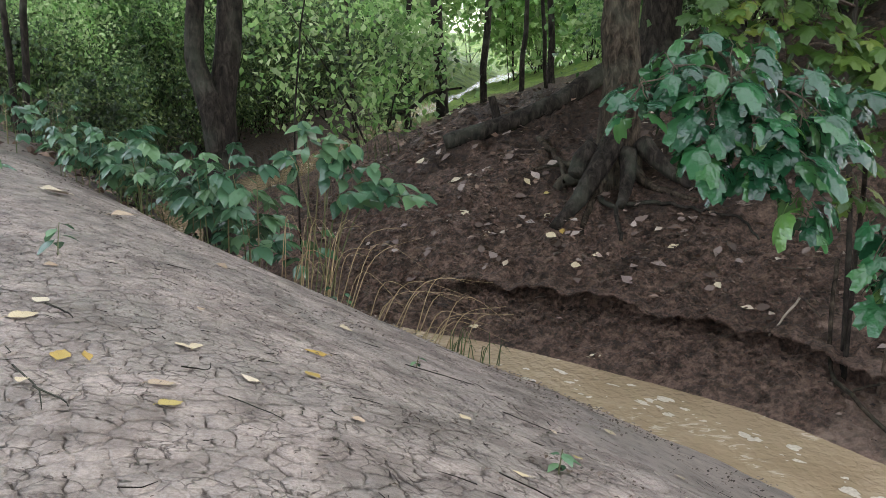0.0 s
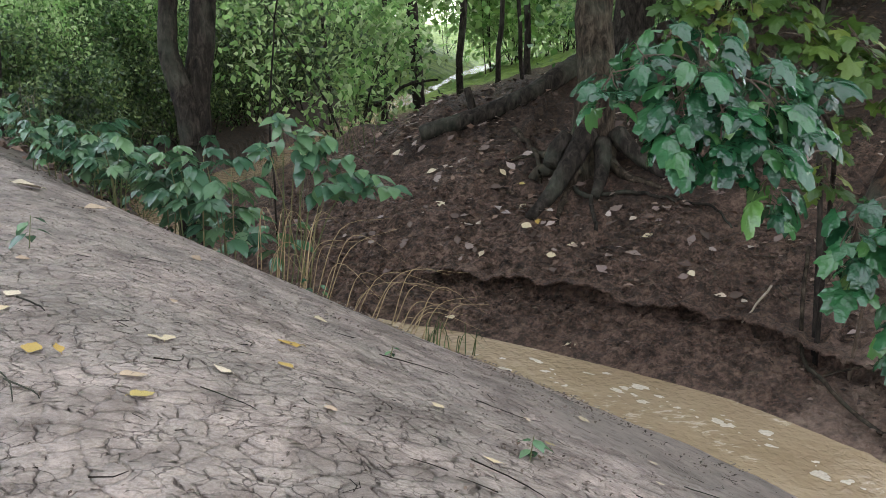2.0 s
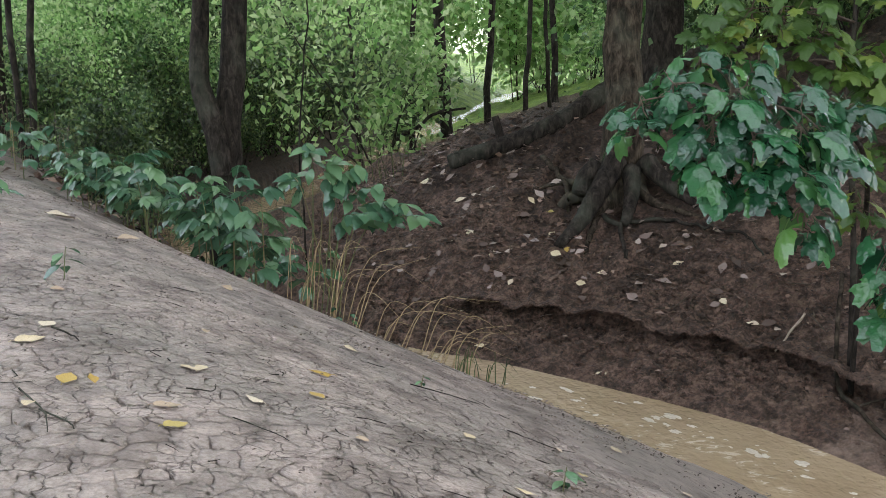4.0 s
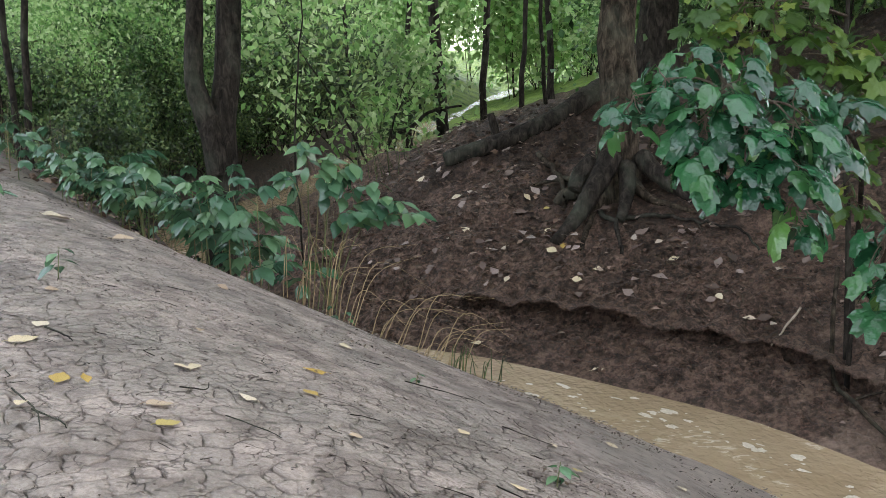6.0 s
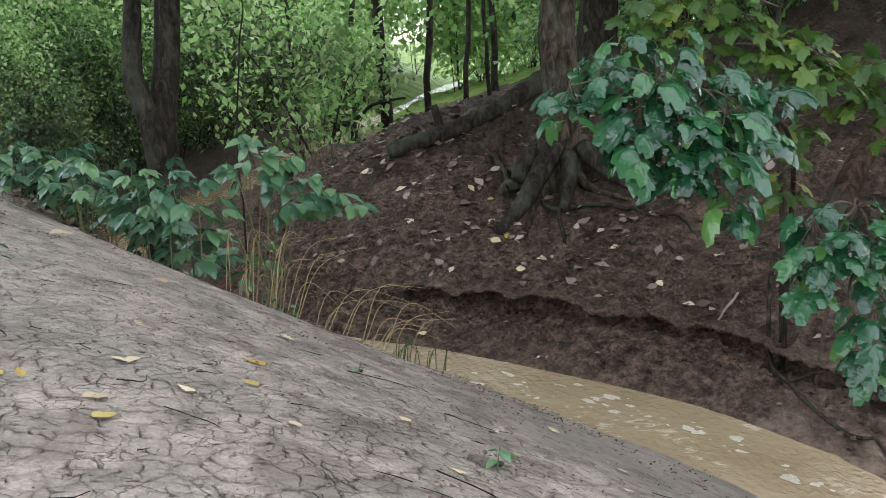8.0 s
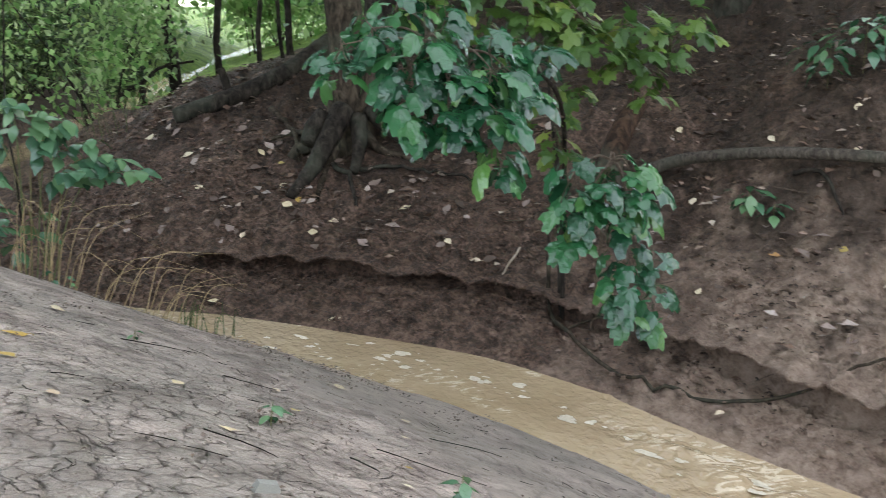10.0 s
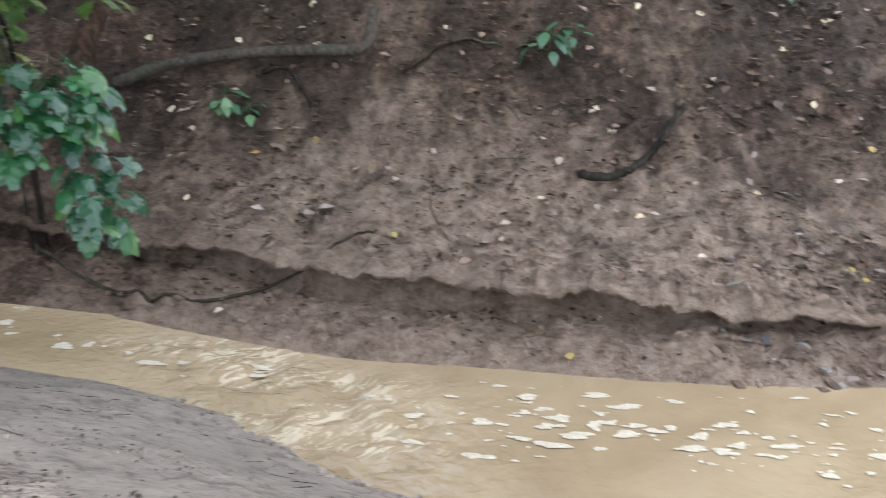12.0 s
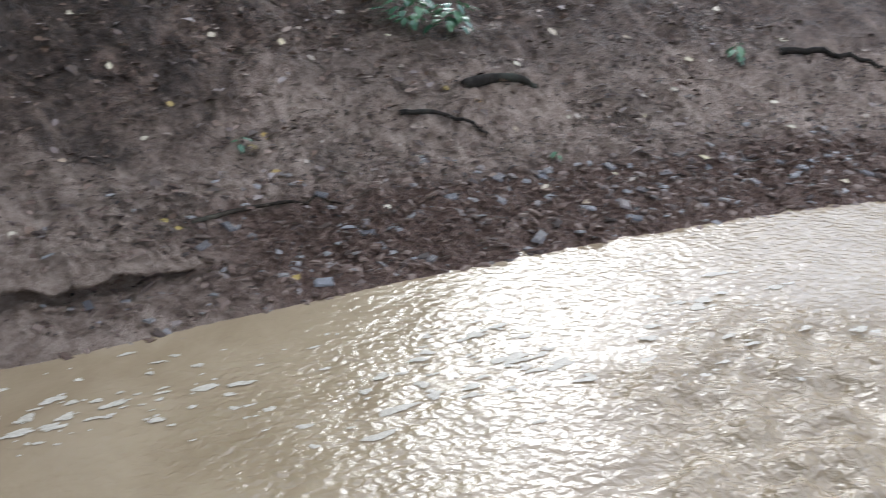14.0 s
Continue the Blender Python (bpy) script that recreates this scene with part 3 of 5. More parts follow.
# ---- large trees ----
# crown stays above the view, set low and dense to shade the bank
tree("tree", on_ground(2.08, 11.5), (0.15, 0.3), 9.5, 0.25, (6.3, 4.2, 1.5), "brown-barked trunk with exposed roots on the creek bank", BARK, LEAF_WOOD, 11, 9000, 0.28, roots=5)
zt = height(-2.86, 11.9)
tree("tree", on_ground(-2.9, 11.9), (0.85, 0.2), 9.0, 0.2, (8.5, 4.0, 2.2), "dark forked trunk leaning over the creek bank", BARK_DARK, LEAF_WOOD, 12, 6500, 0.28,
     fork=([(0.16, -0.03, 2.0 - zt), (0.1, -0.06, 2.45 - zt), (0.0, -0.08, 2.8 - zt), (-0.07, -0.1, 3.15 - zt), (-0.02, -0.12, 3.83 - zt), (0.06, -0.15, 4.8 - zt), (0.1, -0.3, 6.5 - zt)], 0.17))
tree("tree", on_ground(3.1, 14.0), (-0.2, 0.5), 9.0, 0.28, (8.0, 3.2, 2.2), "dark trunk behind the bush on the bank", BARK_DARK, LEAF_WOOD, 13, 5000, 0.28)
tree("tree", on_ground(0.12, 19.5), (-0.7, 0.4), 11.0, 0.13, (8.5, 3.0, 2.6), "slim dark trunk in the woods", BARK_DARK, LEAF_WOOD, 14, 1500, 0.16)
tree("tree", on_ground(0.85, 20.5), (0.5, 0.4), 11.0, 0.08, (8.5, 3.0, 2.6), "slim dark trunk in the woods", BARK_DARK, LEAF_WOOD, 15, 1500, 0.16)
for x, y, g, lx in ((-5.32, 12.4, 0.05, 0.5), (-5.42, 12.45, 0.045, -0.35), (-7.5, 15.6, 0.07, 0.9), (-9.2, 19.0, 0.1, -0.4), (-5.2, 22.0, 0.07, 0.5), (-2.0, 23.0, 0.06, -0.6), (1.9, 24.0, 0.07, 0.4), (3.0, 27.0, 0.1, -0.3), (-0.9, 26.0, 0.09, 0.3), (2.3, 21.0, 0.05, -0.5)):
    tree("tree", on_ground(x, y), (lx, 0.3), 9.5, g, (7.8, 2.4, 2.2), "slim dark trunk in the woods", BARK_DARK, LEAF_WOOD, int(40 + 3 * y), 500, 0.16, limbs=9)
tree("tree", on_ground(-7.1, 15.2), (0.5, 0.2), 9.0, 0.12, (7.5, 2.8, 2.4), "slim dark trunk in the woods", BARK_DARK, LEAF_WOOD, 16, 1500, 0.16)
tree("tree", on_ground(-1.75, 11.9), (0.1, 0.2), 5.5, 0.014, (5.0, 1.2, 1.0), "thin upright sapling by the creek", BARK_DARK, LEAF_WOOD, 17, 700, 0.14, limbs=4)
# trees out of view, added to block sky light over the creek
for n, (x, y, r, h) in enumerate([(-7.0, 5.0, 4.6, 8.5), (-4.8, -2.8, 4.6, 8.5), (6.8, 10.8, 4.6, 5.2), (11.8, 7.5, 4.2, 5.6), (0.5, -8.0, 4.4, 9.0)]):
    tree("tree", on_ground(x, y), (0.6 if x < 0 else -0.6, 0.2), h + 1, 0.22, (h, r, 2.0), "unseen tall leafy tree added to shade the creek", BARK_DARK, LEAF_WOOD, 30 + n, 6500, 0.3)

# ---- woods behind ----
def shrub_kind(seed, leaves, count, radius, tall, leaf):
    rng = np.random.default_rng(seed)
    ob = thing("shrub", (0, -60, 0), "leafy green understory shrub in the woods", "shrub", "woodland shrubs")
    p, d, c = crown_points(rng, count, (0, 0, tall * 0.55), (radius, radius, tall * 0.5), 26, 0.2)
    p[:, 2] = np.maximum(p[:, 2], 0.03)
    pieces = [tube(wavy((rng.normal(0, 0.1), rng.normal(0, 0.1), -0.2), q, 8, 0.05, rng), np.linspace(0.022, 0.005, 8), 5, 0.1, k) for k, q in enumerate(c[:5])]
    v, f = join(pieces)
    part("stem", mesh_of("stem", v, f, BARK_DARK), ob)
    part("foliage", leaf_cloud("foliage", p, d, rng.uniform(0.7, 1.3, count) * leaf, leaves, rng), ob)
    return ob


# leaf colours stand in for light: shaded kinds and sunlit-toned kinds
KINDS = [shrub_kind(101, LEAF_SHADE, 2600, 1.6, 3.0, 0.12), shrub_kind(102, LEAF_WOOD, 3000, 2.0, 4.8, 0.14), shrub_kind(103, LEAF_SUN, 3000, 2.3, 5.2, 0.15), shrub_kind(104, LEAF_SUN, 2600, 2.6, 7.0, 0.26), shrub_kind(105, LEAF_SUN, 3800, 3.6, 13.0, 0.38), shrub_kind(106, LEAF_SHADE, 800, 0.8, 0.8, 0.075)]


def plant_woods():
    rng = random.Random(5)
    used = [False] * 6
    spots = []
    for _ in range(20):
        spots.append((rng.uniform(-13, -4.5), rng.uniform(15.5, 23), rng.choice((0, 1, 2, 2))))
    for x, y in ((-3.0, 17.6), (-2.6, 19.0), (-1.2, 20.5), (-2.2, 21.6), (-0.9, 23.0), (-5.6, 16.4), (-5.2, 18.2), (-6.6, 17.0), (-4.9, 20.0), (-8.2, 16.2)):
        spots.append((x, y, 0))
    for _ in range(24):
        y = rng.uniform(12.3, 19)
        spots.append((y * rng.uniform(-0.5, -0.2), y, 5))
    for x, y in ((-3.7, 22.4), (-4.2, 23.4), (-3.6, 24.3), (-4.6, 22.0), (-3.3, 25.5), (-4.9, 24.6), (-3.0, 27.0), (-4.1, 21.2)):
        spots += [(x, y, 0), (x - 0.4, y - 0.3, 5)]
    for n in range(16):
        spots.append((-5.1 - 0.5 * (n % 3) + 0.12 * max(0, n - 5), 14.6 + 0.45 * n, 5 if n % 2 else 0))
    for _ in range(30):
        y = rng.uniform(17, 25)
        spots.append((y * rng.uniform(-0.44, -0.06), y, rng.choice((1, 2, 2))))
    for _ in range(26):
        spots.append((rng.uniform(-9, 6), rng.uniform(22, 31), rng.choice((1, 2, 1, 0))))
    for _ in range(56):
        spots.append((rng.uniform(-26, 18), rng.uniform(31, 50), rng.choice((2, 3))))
    # unseen shrubs behind the crest, added to darken the water's reflection
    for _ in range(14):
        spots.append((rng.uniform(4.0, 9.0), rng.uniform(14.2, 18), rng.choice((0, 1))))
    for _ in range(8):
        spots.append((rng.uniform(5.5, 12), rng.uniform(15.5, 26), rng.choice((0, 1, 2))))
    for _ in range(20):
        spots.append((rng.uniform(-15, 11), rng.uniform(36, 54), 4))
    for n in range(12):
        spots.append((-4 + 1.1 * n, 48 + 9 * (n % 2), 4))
    # unseen shrubs added downstream, with a gap for sky glare on the pool
    for _ in range(20):
        x, y = rng.uniform(11, 24), rng.uniform(-16, 16)
        if not -4 < y < 3.4:
            spots.append((x, y, rng.choice((1, 3))))
    for x, y, k in spots:
        dF = float(along(FAR, np.array([x]), np.array([y]))[0][0])
        dN = -float(along(NEAR, np.array([x]), np.array([y]))[0][0])
        if 18 < y < 36 and -0.03 < x / y < 0.17 and rng.random() < 0.95:
            continue
        if not (dF > 1.2 or dN > (0.3 if k in (0, 5) else 1.2)) or (dF > 0 and dF < 5 and y < 14):
            continue
        m = pose(*on_ground(x, y, -0.05), 0, 0, rng.uniform(0, 360)) @ Matrix.Scale(rng.uniform(0.75, 1.25) * (0.62 if k == 0 and y < 20 else 0.7 if y < 23 and x < -4 else 1), 4)
        if not used[k]:
            KINDS[k].matrix_basis, used[k] = m, True
        else:
            c = copy_thing(KINDS[k], m)
            c.scale = m.to_scale()


plant_woods()


# ---- overhanging edge of the far bank ----
def build_ledge():
    """The ragged lip of firm soil that overhangs the washed-out foot of the bank."""
    line = FAR[(FAR[:, 0] > -0.4) & (FAR[:, 0] < 7.1) & (FAR[:, 1] < 9.7)]
    seg = np.r_[0, np.cumsum(np.hypot(*np.diff(line[:, :2], axis=0).T))]
    s = np.arange(0, seg[-1], 0.016)
    px, py, edge_at, step = (np.interp(s, seg, line[:, k]) for k in (0, 1, 8, 4))
    tx, ty = np.gradient(px), np.gradient(py)
    n = np.hypot(tx, ty)
    nx, ny = ty / n, -tx / n
    rag = 0.5 + 0.8 * fbm(s * 1.3, s * 0 + 3.3, 5, 201, 0.6)
    k = np.clip(step / 0.1, 0, 1)
    rows = []

    def even(v, n=13):
        return np.convolve(np.pad(v, n // 2, mode="edge"), np.hanning(n) / np.hanning(n).sum(), "valid")

    for e, drop, out in ((0.34, -0.012, 0), (0.16, 0.004, 0), (0.06, 0.004, 0.3), (-0.02, 0.0, 0.8), (-0.055, -0.012, 1.0), (-0.045, -0.032, 0.95), (0.03, -0.04, 0.4), (0.24, -0.045, 0.0)):
        d = edge_at + e
        rag2 = fbm(s * 9, s * 0 + 8.1 + e * 14, 4, 205, 0.7)
        for _ in range(2):
            x, y = px + nx * d, py + ny * d
            wob = 0.14 * fbm(x * 1.1, y * 1.1, 3, 3) + 0.06 * fbm(x * 6, y * 6, 2, 8)
            d = edge_at + e - (even(wob) if out else wob) - out * k * (0.16 * rag + 0.08 * rag2)
        x, y = px + nx * d, py + ny * d
        hd = edge_at + max(e, 0.26) - wob
        top = ground(px + nx * hd, py + ny * hd)[0]
        top = 0.4 * top + 0.6 * even(top, 21) if out else top
        rows.append(np.stack([x, y, top + drop * (0.5 + 0.5 * k) * (1 + 0.4 * rag2) - out * 0.015 * rag - 0.02 * (1 - k) + 0.028 * fbm(x * 17, y * 17 + e * 9, 4, 211, 0.75)], -1))
    P = np.stack(rows, 1)
    a, b = P.shape[:2]
    i, j = np.meshgrid(np.arange(b - 1), np.arange(a - 1))
    f = np.stack([j * b + i, j * b + i + 1, (j + 1) * b + i + 1, (j + 1) * b + i], -1).reshape(-1, 4)
    v = P.reshape(-1, 3)
    me = mesh_of("bank_ledge", v, f[:, ::-1], MUD)
    _, pale, litter, _, gravel = ground(v[:, 0], v[:, 1], False)
    under = np.tile(np.array([0, 0, 0, 0, 0, 0, 0, 0.0]), a)
    for name, val in (("pale", np.repeat(pale.reshape(a, b)[:, 1], b) * 0.85), ("litter", litter * 0), ("crack", under), ("gravel", gravel * 0), ("bank", under + 1)):
        paint(me, name, val)
    return tagged(new("bank_ledge", me), "ragged overhanging soil edge of the creek bank", "bank", kind="structure")


build_ledge()


# ---- the clay slope's dried plates ----
def plate_polygon(c, others, gaps):
    """The cell round c among its neighbours, pulled back from each by half the gap."""
    poly = [Vector((c[0] + dx * 0.3, c[1] + dy * 0.3)) for dx, dy in ((-1, -1), (1, -1), (1, 1), (-1, 1))]
    for o, g in zip(others, gaps):
        nx, ny = o[0] - c[0], o[1] - c[1]
        ln = math.hypot(nx, ny)
        nx, ny = nx / ln, ny / ln
        lim = ln / 2 - g / 2
        out = []
        for a, b in zip(poly, poly[1:] + poly[:1]):
            da = (a.x - c[0]) * nx + (a.y - c[1]) * ny - lim
            db = (b.x - c[0]) * nx + (b.y - c[1]) * ny - lim
            if da <= 0:
                out.append(a)
            if (da < 0) != (db < 0):
                out.append(a + (b - a) * (da / (da - db)))
        poly = out
        if len(poly) < 3:
            return None
    return poly


def build_plates(parent):
    rng = np.random.default_rng(3)
    pts = []
    x, row = -4.6, 0
    step = 0.104
    for y in np.arange(1.0, 9.0, step * 0.9):
        row += 1
        for x in np.arange(-4.6 + (row % 2) * step / 2, 2.75, step):
            pts.append((x + rng.uniform(-0.62, 0.62) * step, y + rng.uniform(-0.62, 0.62) * step))
            if rng.random() < 0.16:
                pts.append((x + rng.uniform(-0.5, 0.5) * step, y + rng.uniform(-0.5, 0.5) * step))
    pts = np.array(pts)
    z, pale, litter, crack, _ = ground(pts[:, 0], pts[:, 1])
    dN = -along(NEAR, pts[:, 0], pts[:, 1])[0]
    ang = np.degrees(np.arctan2(pts[:, 0] - 0.0, pts[:, 1] + 0.3))
    fade = 1.75 - 1.0 * pts[:, 0] - 0.15 * pts[:, 1] + 0.7 * fbm(pts[:, 0], pts[:, 1], 3, 221)
    ok = (dN > 0.25) & (ang > -34) & (fade > 0) & (z > 0.5)
    grid = {}
    for k, p in enumerate(pts):
        grid.setdefault((int(p[0] // 0.25), int(p[1] // 0.25)), []).append(k)
    cells = []
    for k in np.nonzero(ok)[0]:
        c = pts[k]
        gx, gy = int(c[0] // 0.25), int(c[1] // 0.25)
        near = [n for dx in (-1, 0, 1) for dy in (-1, 0, 1) for n in grid.get((gx + dx, gy + dy), ()) if n != k]
        near.sort(key=lambda n: (pts[n][0] - c[0]) ** 2 + (pts[n][1] - c[1]) ** 2)
        near = near[:14]
        gaps = []
        for n in near:
            h = ((min(k, n) * 7919 + max(k, n) * 104729) % 1000) / 1000
            gaps.append((-0.002 if h < 0.42 else 0.003 + 0.012 * ((h - 0.42) / 0.58) ** 1.7) * min(1.0, 0.3 + 0.7 * fade[k]))
        poly = plate_polygon(c, [pts[n] for n in near], gaps)
        if poly:
            cells.append((k, c, poly))
    built = []
    for k, c, poly in cells:
        rim = []
        for a, b in zip(poly, poly[1:] + poly[:1]):
            m = max(1, int((b - a).length / 0.016))
            rim += [a + (b - a) * (q / m) for q in range(m)]
        built.append((c, np.array([(p.x, p.y) for p in rim])))
    flat = np.concatenate([r for _, r in built])
    flat = flat + 0.045 * np.stack([fbm(flat[:, 0] * 10, flat[:, 1] * 10, 4, 231), fbm(flat[:, 0] * 10, flat[:, 1] * 10, 4, 237)], -1) + 0.024 * np.stack([fbm(flat[:, 0] * 38, flat[:, 1] * 38, 2, 241), fbm(flat[:, 0] * 38, flat[:, 1] * 38, 2, 247)], -1)
    out, n = [], 0
    for c, r in built:
        out.append((c, flat[n : n + len(r)]))
        n += len(r)
    all_xy = np.concatenate([np.concatenate([r, r * 0.55 + r.mean(0) * 0.45, [r.mean(0)]]) for _, r in out])
    all_z = ground(all_xy[:, 0], all_xy[:, 1])[0]
    near = sorted(range(len(out)), key=lambda q: (out[q][0][0] + 0.3) ** 2 + (out[q][0][1] - 2.6) ** 2)[:280]
    near = set(near)
    vs, fs, base, rest_v, rest_f, rest_n = [], [], 0, [], [], 0
    for q, (c, r) in enumerate(out):
        m = len(r)
        xy, zz = all_xy[base : base + 2 * m + 1], all_z[base : base + 2 * m + 1]
        base += 2 * m + 1
        lift = 0.009 + 0.0012 * rng.random()
        tilt = rng.normal(0, 0.007, 2)
        dz = (xy - c) @ tilt
        v = np.empty((3 * m + 1, 3))
        v[:m, :2], v[:m, 2] = xy[:m], zz[:m] + lift + dz[:m] - 0.002 + 0.003 * rng.random(m)
        v[m : 2 * m, :2], v[m : 2 * m, 2] = xy[m : 2 * m], zz[m : 2 * m] + lift + dz[m : 2 * m]
        v[2 * m, :2], v[2 * m, 2] = xy[2 * m], zz[2 * m] + lift + dz[2 * m] - 0.001
        v[2 * m + 1 :, :2] = c + (xy[:m] - c) * 1.0
        v[2 * m + 1 :, 2] = zz[:m] - 0.03
        f = []
        for a in range(m):
            b = (a + 1) % m
            f += [(2 * m, m + a, m + b), (m + a, a, b), (m + a, b, m + b), (a, 2 * m + 1 + a, 2 * m + 1 + b), (a, 2 * m + 1 + b, b)]
        f = np.array(f)
        if q in near:
            me = mesh_of("mud_plate", v, f, CLAY, True)
            part("mud_plate", me, parent)
        else:
            rest_v.append(v)
            rest_f.append(f + rest_n)
            rest_n += len(v)
    rest = part("mud_plates", mesh_of("mud_plates", np.concatenate(rest_v), np.concatenate(rest_f), CLAY, True), parent, "dried clay plates parted by cracks")
    rest["kind"] = "stuff"


# ---- leaves, twigs and small plants: shapes ----
def leaf_mesh(name, material, half, curl=0.12, droop=0.25, stalk=0.35, fold=0.1, seed=0):
    """One leaf of length 1 along +y: half widths given from base to tip, with a folded midrib, a drooping tip and a stalk."""
    rng = np.random.default_rng(seed)
    n = len(half)
    v, f = [], []
    for k, w in enumerate(half):
        t = k / (n - 1)
        y, z = t, -droop * t * t
        for u in (-1, -0.5, 0, 0.5, 1):
            v.append((u * w, y + 0.02 * rng.normal() * abs(u), z + fold * abs(u) * w * 2 - curl * u * u * w + 0.015 * rng.normal() * abs(u)))
    for k in range(n - 1):
        for c in range(4):
            a = k * 5 + c
            f.append((a, a + 1, a + 6, a + 5))
    v, f = np.array(v), np.array(f)
    if stalk:
        sv, sf = tube([(0, -stalk, -0.10 * stalk), (0, -stalk * 0.5, 0.03), (0, 0.05, -0.004)], [0.014, 0.012, 0.008], 4)
        sf = np.array(sf)
        v, f = np.concatenate([v, sv]), np.concatenate([f, sf + len(v)])
    return mesh_of(name, v, f, material)


OVATE = (0.01, 0.17, 0.27, 0.31, 0.29, 0.23, 0.14, 0.06, 0.005)
LOBED = (0.02, 0.24, 0.36, 0.25, 0.30, 0.20, 0.17, 0.07, 0.005)
LONG = (0.01, 0.13, 0.22, 0.275, 0.28, 0.245, 0.175, 0.085, 0.004)
WEED_LEAFLET = [leaf_mesh("leaflet", LEAF_WEED, LONG, 0.14, 0.35 + 0.15 * k, 0.1, 0.1, 10 + k) for k in range(2)]


def litter_material(name, stops, per="object", rough=0.7):
    m = Mat(name, rough, 0.35)
    c = m.ramp(random_fac(m, per), stops)
    c = m.mix(m.ramp(m.noise(28.0, 4), [(0.52, (0, 0, 0)), (0.7, (1, 1, 1))]), c, m.mix(0.6, c, (0.12, 0.07, 0.03)))
    m.colour(c)
    return m.m


PALE_LEAF = litter_material("leaf_pale", [(0.0, (0.55, 0.45, 0.28)), (0.5, (0.62, 0.54, 0.4)), (1.0, (0.42, 0.31, 0.21))])
GOLD_LEAF = litter_material("leaf_gold", [(0.0, (0.38, 0.25, 0.06)), (0.5, (0.42, 0.33, 0.11)), (1.0, (0.3, 0.15, 0.06))])
GREY_LEAF = litter_material("leaf_grey", [(0.0, (0.06, 0.04, 0.03)), (0.45, (0.14, 0.1, 0.083)), (0.8, (0.25, 0.19, 0.165)), (1.0, (0.38, 0.31, 0.27))])
BROWN_LEAF = litter_material("leaf_brown", [(0.0, (0.03, 0.018, 0.012)), (0.4, (0.085, 0.05, 0.033)), (0.72, (0.17, 0.105, 0.072)), (0.92, (0.3, 0.21, 0.16)), (1.0, (0.46, 0.38, 0.3))], "island")
DEAD_GRASS = litter_material("dead_grass", [(0.0, (0.22, 0.15, 0.07)), (0.6, (0.38, 0.28, 0.15)), (1.0, (0.3, 0.26, 0.1))], "island")
DRY_STALK = litter_material("dry_stalk", [(0.0, (0.07, 0.055, 0.04)), (0.6, (0.16, 0.13, 0.09)), (1.0, (0.22, 0.2, 0.12))])
BANK_LITTER = litter_material("leaf_sodden", [(0.0, (0.012, 0.008, 0.006)), (0.55, (0.045, 0.028, 0.02)), (0.85, (0.1, 0.065, 0.047)), (1.0, (0.26, 0.19, 0.15))], "island")
GREY_LITTER = litter_material("leaf_grey_litter", [(0.0, (0.05, 0.034, 0.026)), (0.5, (0.13, 0.092, 0.075)), (0.85, (0.27, 0.21, 0.18)), (1.0, (0.42, 0.35, 0.31))], "island")
CLAY_LITTER = litter_material("leaf_rotted", [(0.0, (0.04, 0.028, 0.021)), (0.6, (0.11, 0.08, 0.06)), (0.9, (0.2, 0.155, 0.125)), (1.0, (0.4, 0.33, 0.27))], "island")
GREEN_GRASS = leaf_material("green_grass", [(0.0, (0.06, 0.11, 0.03)), (1.0, (0.16, 0.2, 0.06))], 0.5, 0.3)
STONE = Mat("stone", 0.6, 0.3)
STONE.colour(STONE.mix(STONE.math("MULTIPLY", STONE.noise(40.0, 5), 0.6), STONE.ramp(random_fac(STONE, "island"), [(0.0, (0.045, 0.03, 0.024)), (0.5, (0.17, 0.1, 0.07)), (0.8, (0.27, 0.19, 0.145)), (0.92, (0.3, 0.29, 0.28)), (1.0, (0.42, 0.38, 0.36))]), (0.1, 0.075, 0.058)))
STONE.bump(STONE.noise(60.0, 4), 0.5, 0.01)
GROUND_OB = bpy.data.objects["ground"]


def normal_at(x, y, e=0.06):
    xs, ys = np.array([x + e, x - e, x, x]), np.array([y, y, y + e, y - e])
    z = ground(xs, ys, False)[0]
    return Vector((-(z[0] - z[1]) / (2 * e), -(z[2] - z[3]) / (2 * e), 1)).normalized()


def laid(x, y, spin, size, lift=0.012, tip=0.0):
    """A pose that lays a leaf or stone on the ground."""
    up = normal_at(x, y)
    q = Vector((0, 0, 1)).rotation_difference(up).to_matrix().to_4x4()
    return Matrix.Translation(on_ground(x, y, lift)) @ q @ pose(0, 0, 0, tip, tip * 0.6, spin) @ Matrix.Scale(size, 4)


BROAD = (0.02, 0.2, 0.33, 0.4, 0.37, 0.33, 0.24, 0.13, 0.02)
FALLEN = {kind: [leaf_mesh("fallen_leaf", mat, (OVATE, BROAD, LOBED)[k], 0.35 * (k - 0.6), -0.1 + 0.05 * k, 0.22, 0.06 + 0.06 * k, 40 + k) for k in range(3)] for kind, mat in (("pale", PALE_LEAF), ("gold", GOLD_LEAF), ("grey", GREY_LEAF))}


def fallen(kind, spots, where):
    rng = random.Random(len(spots) + len(where))
    for n, (x, y, size) in enumerate(spots):
        ob = new("fallen_leaf", rng.choice(FALLEN[kind]))
        ob.matrix_world = laid(x, y, rng.uniform(0, 360), size * (0.95 if "clay" in where else 0.76), 0.022, rng.uniform(-8, 8))
        word = {"pale": "cream-coloured", "gold": "golden yellow", "grey": "grey-brown"}[kind]
        tagged(ob, f"curled {word} fallen leaf lying on {where}", "leaf", "fallen leaves on " + where)


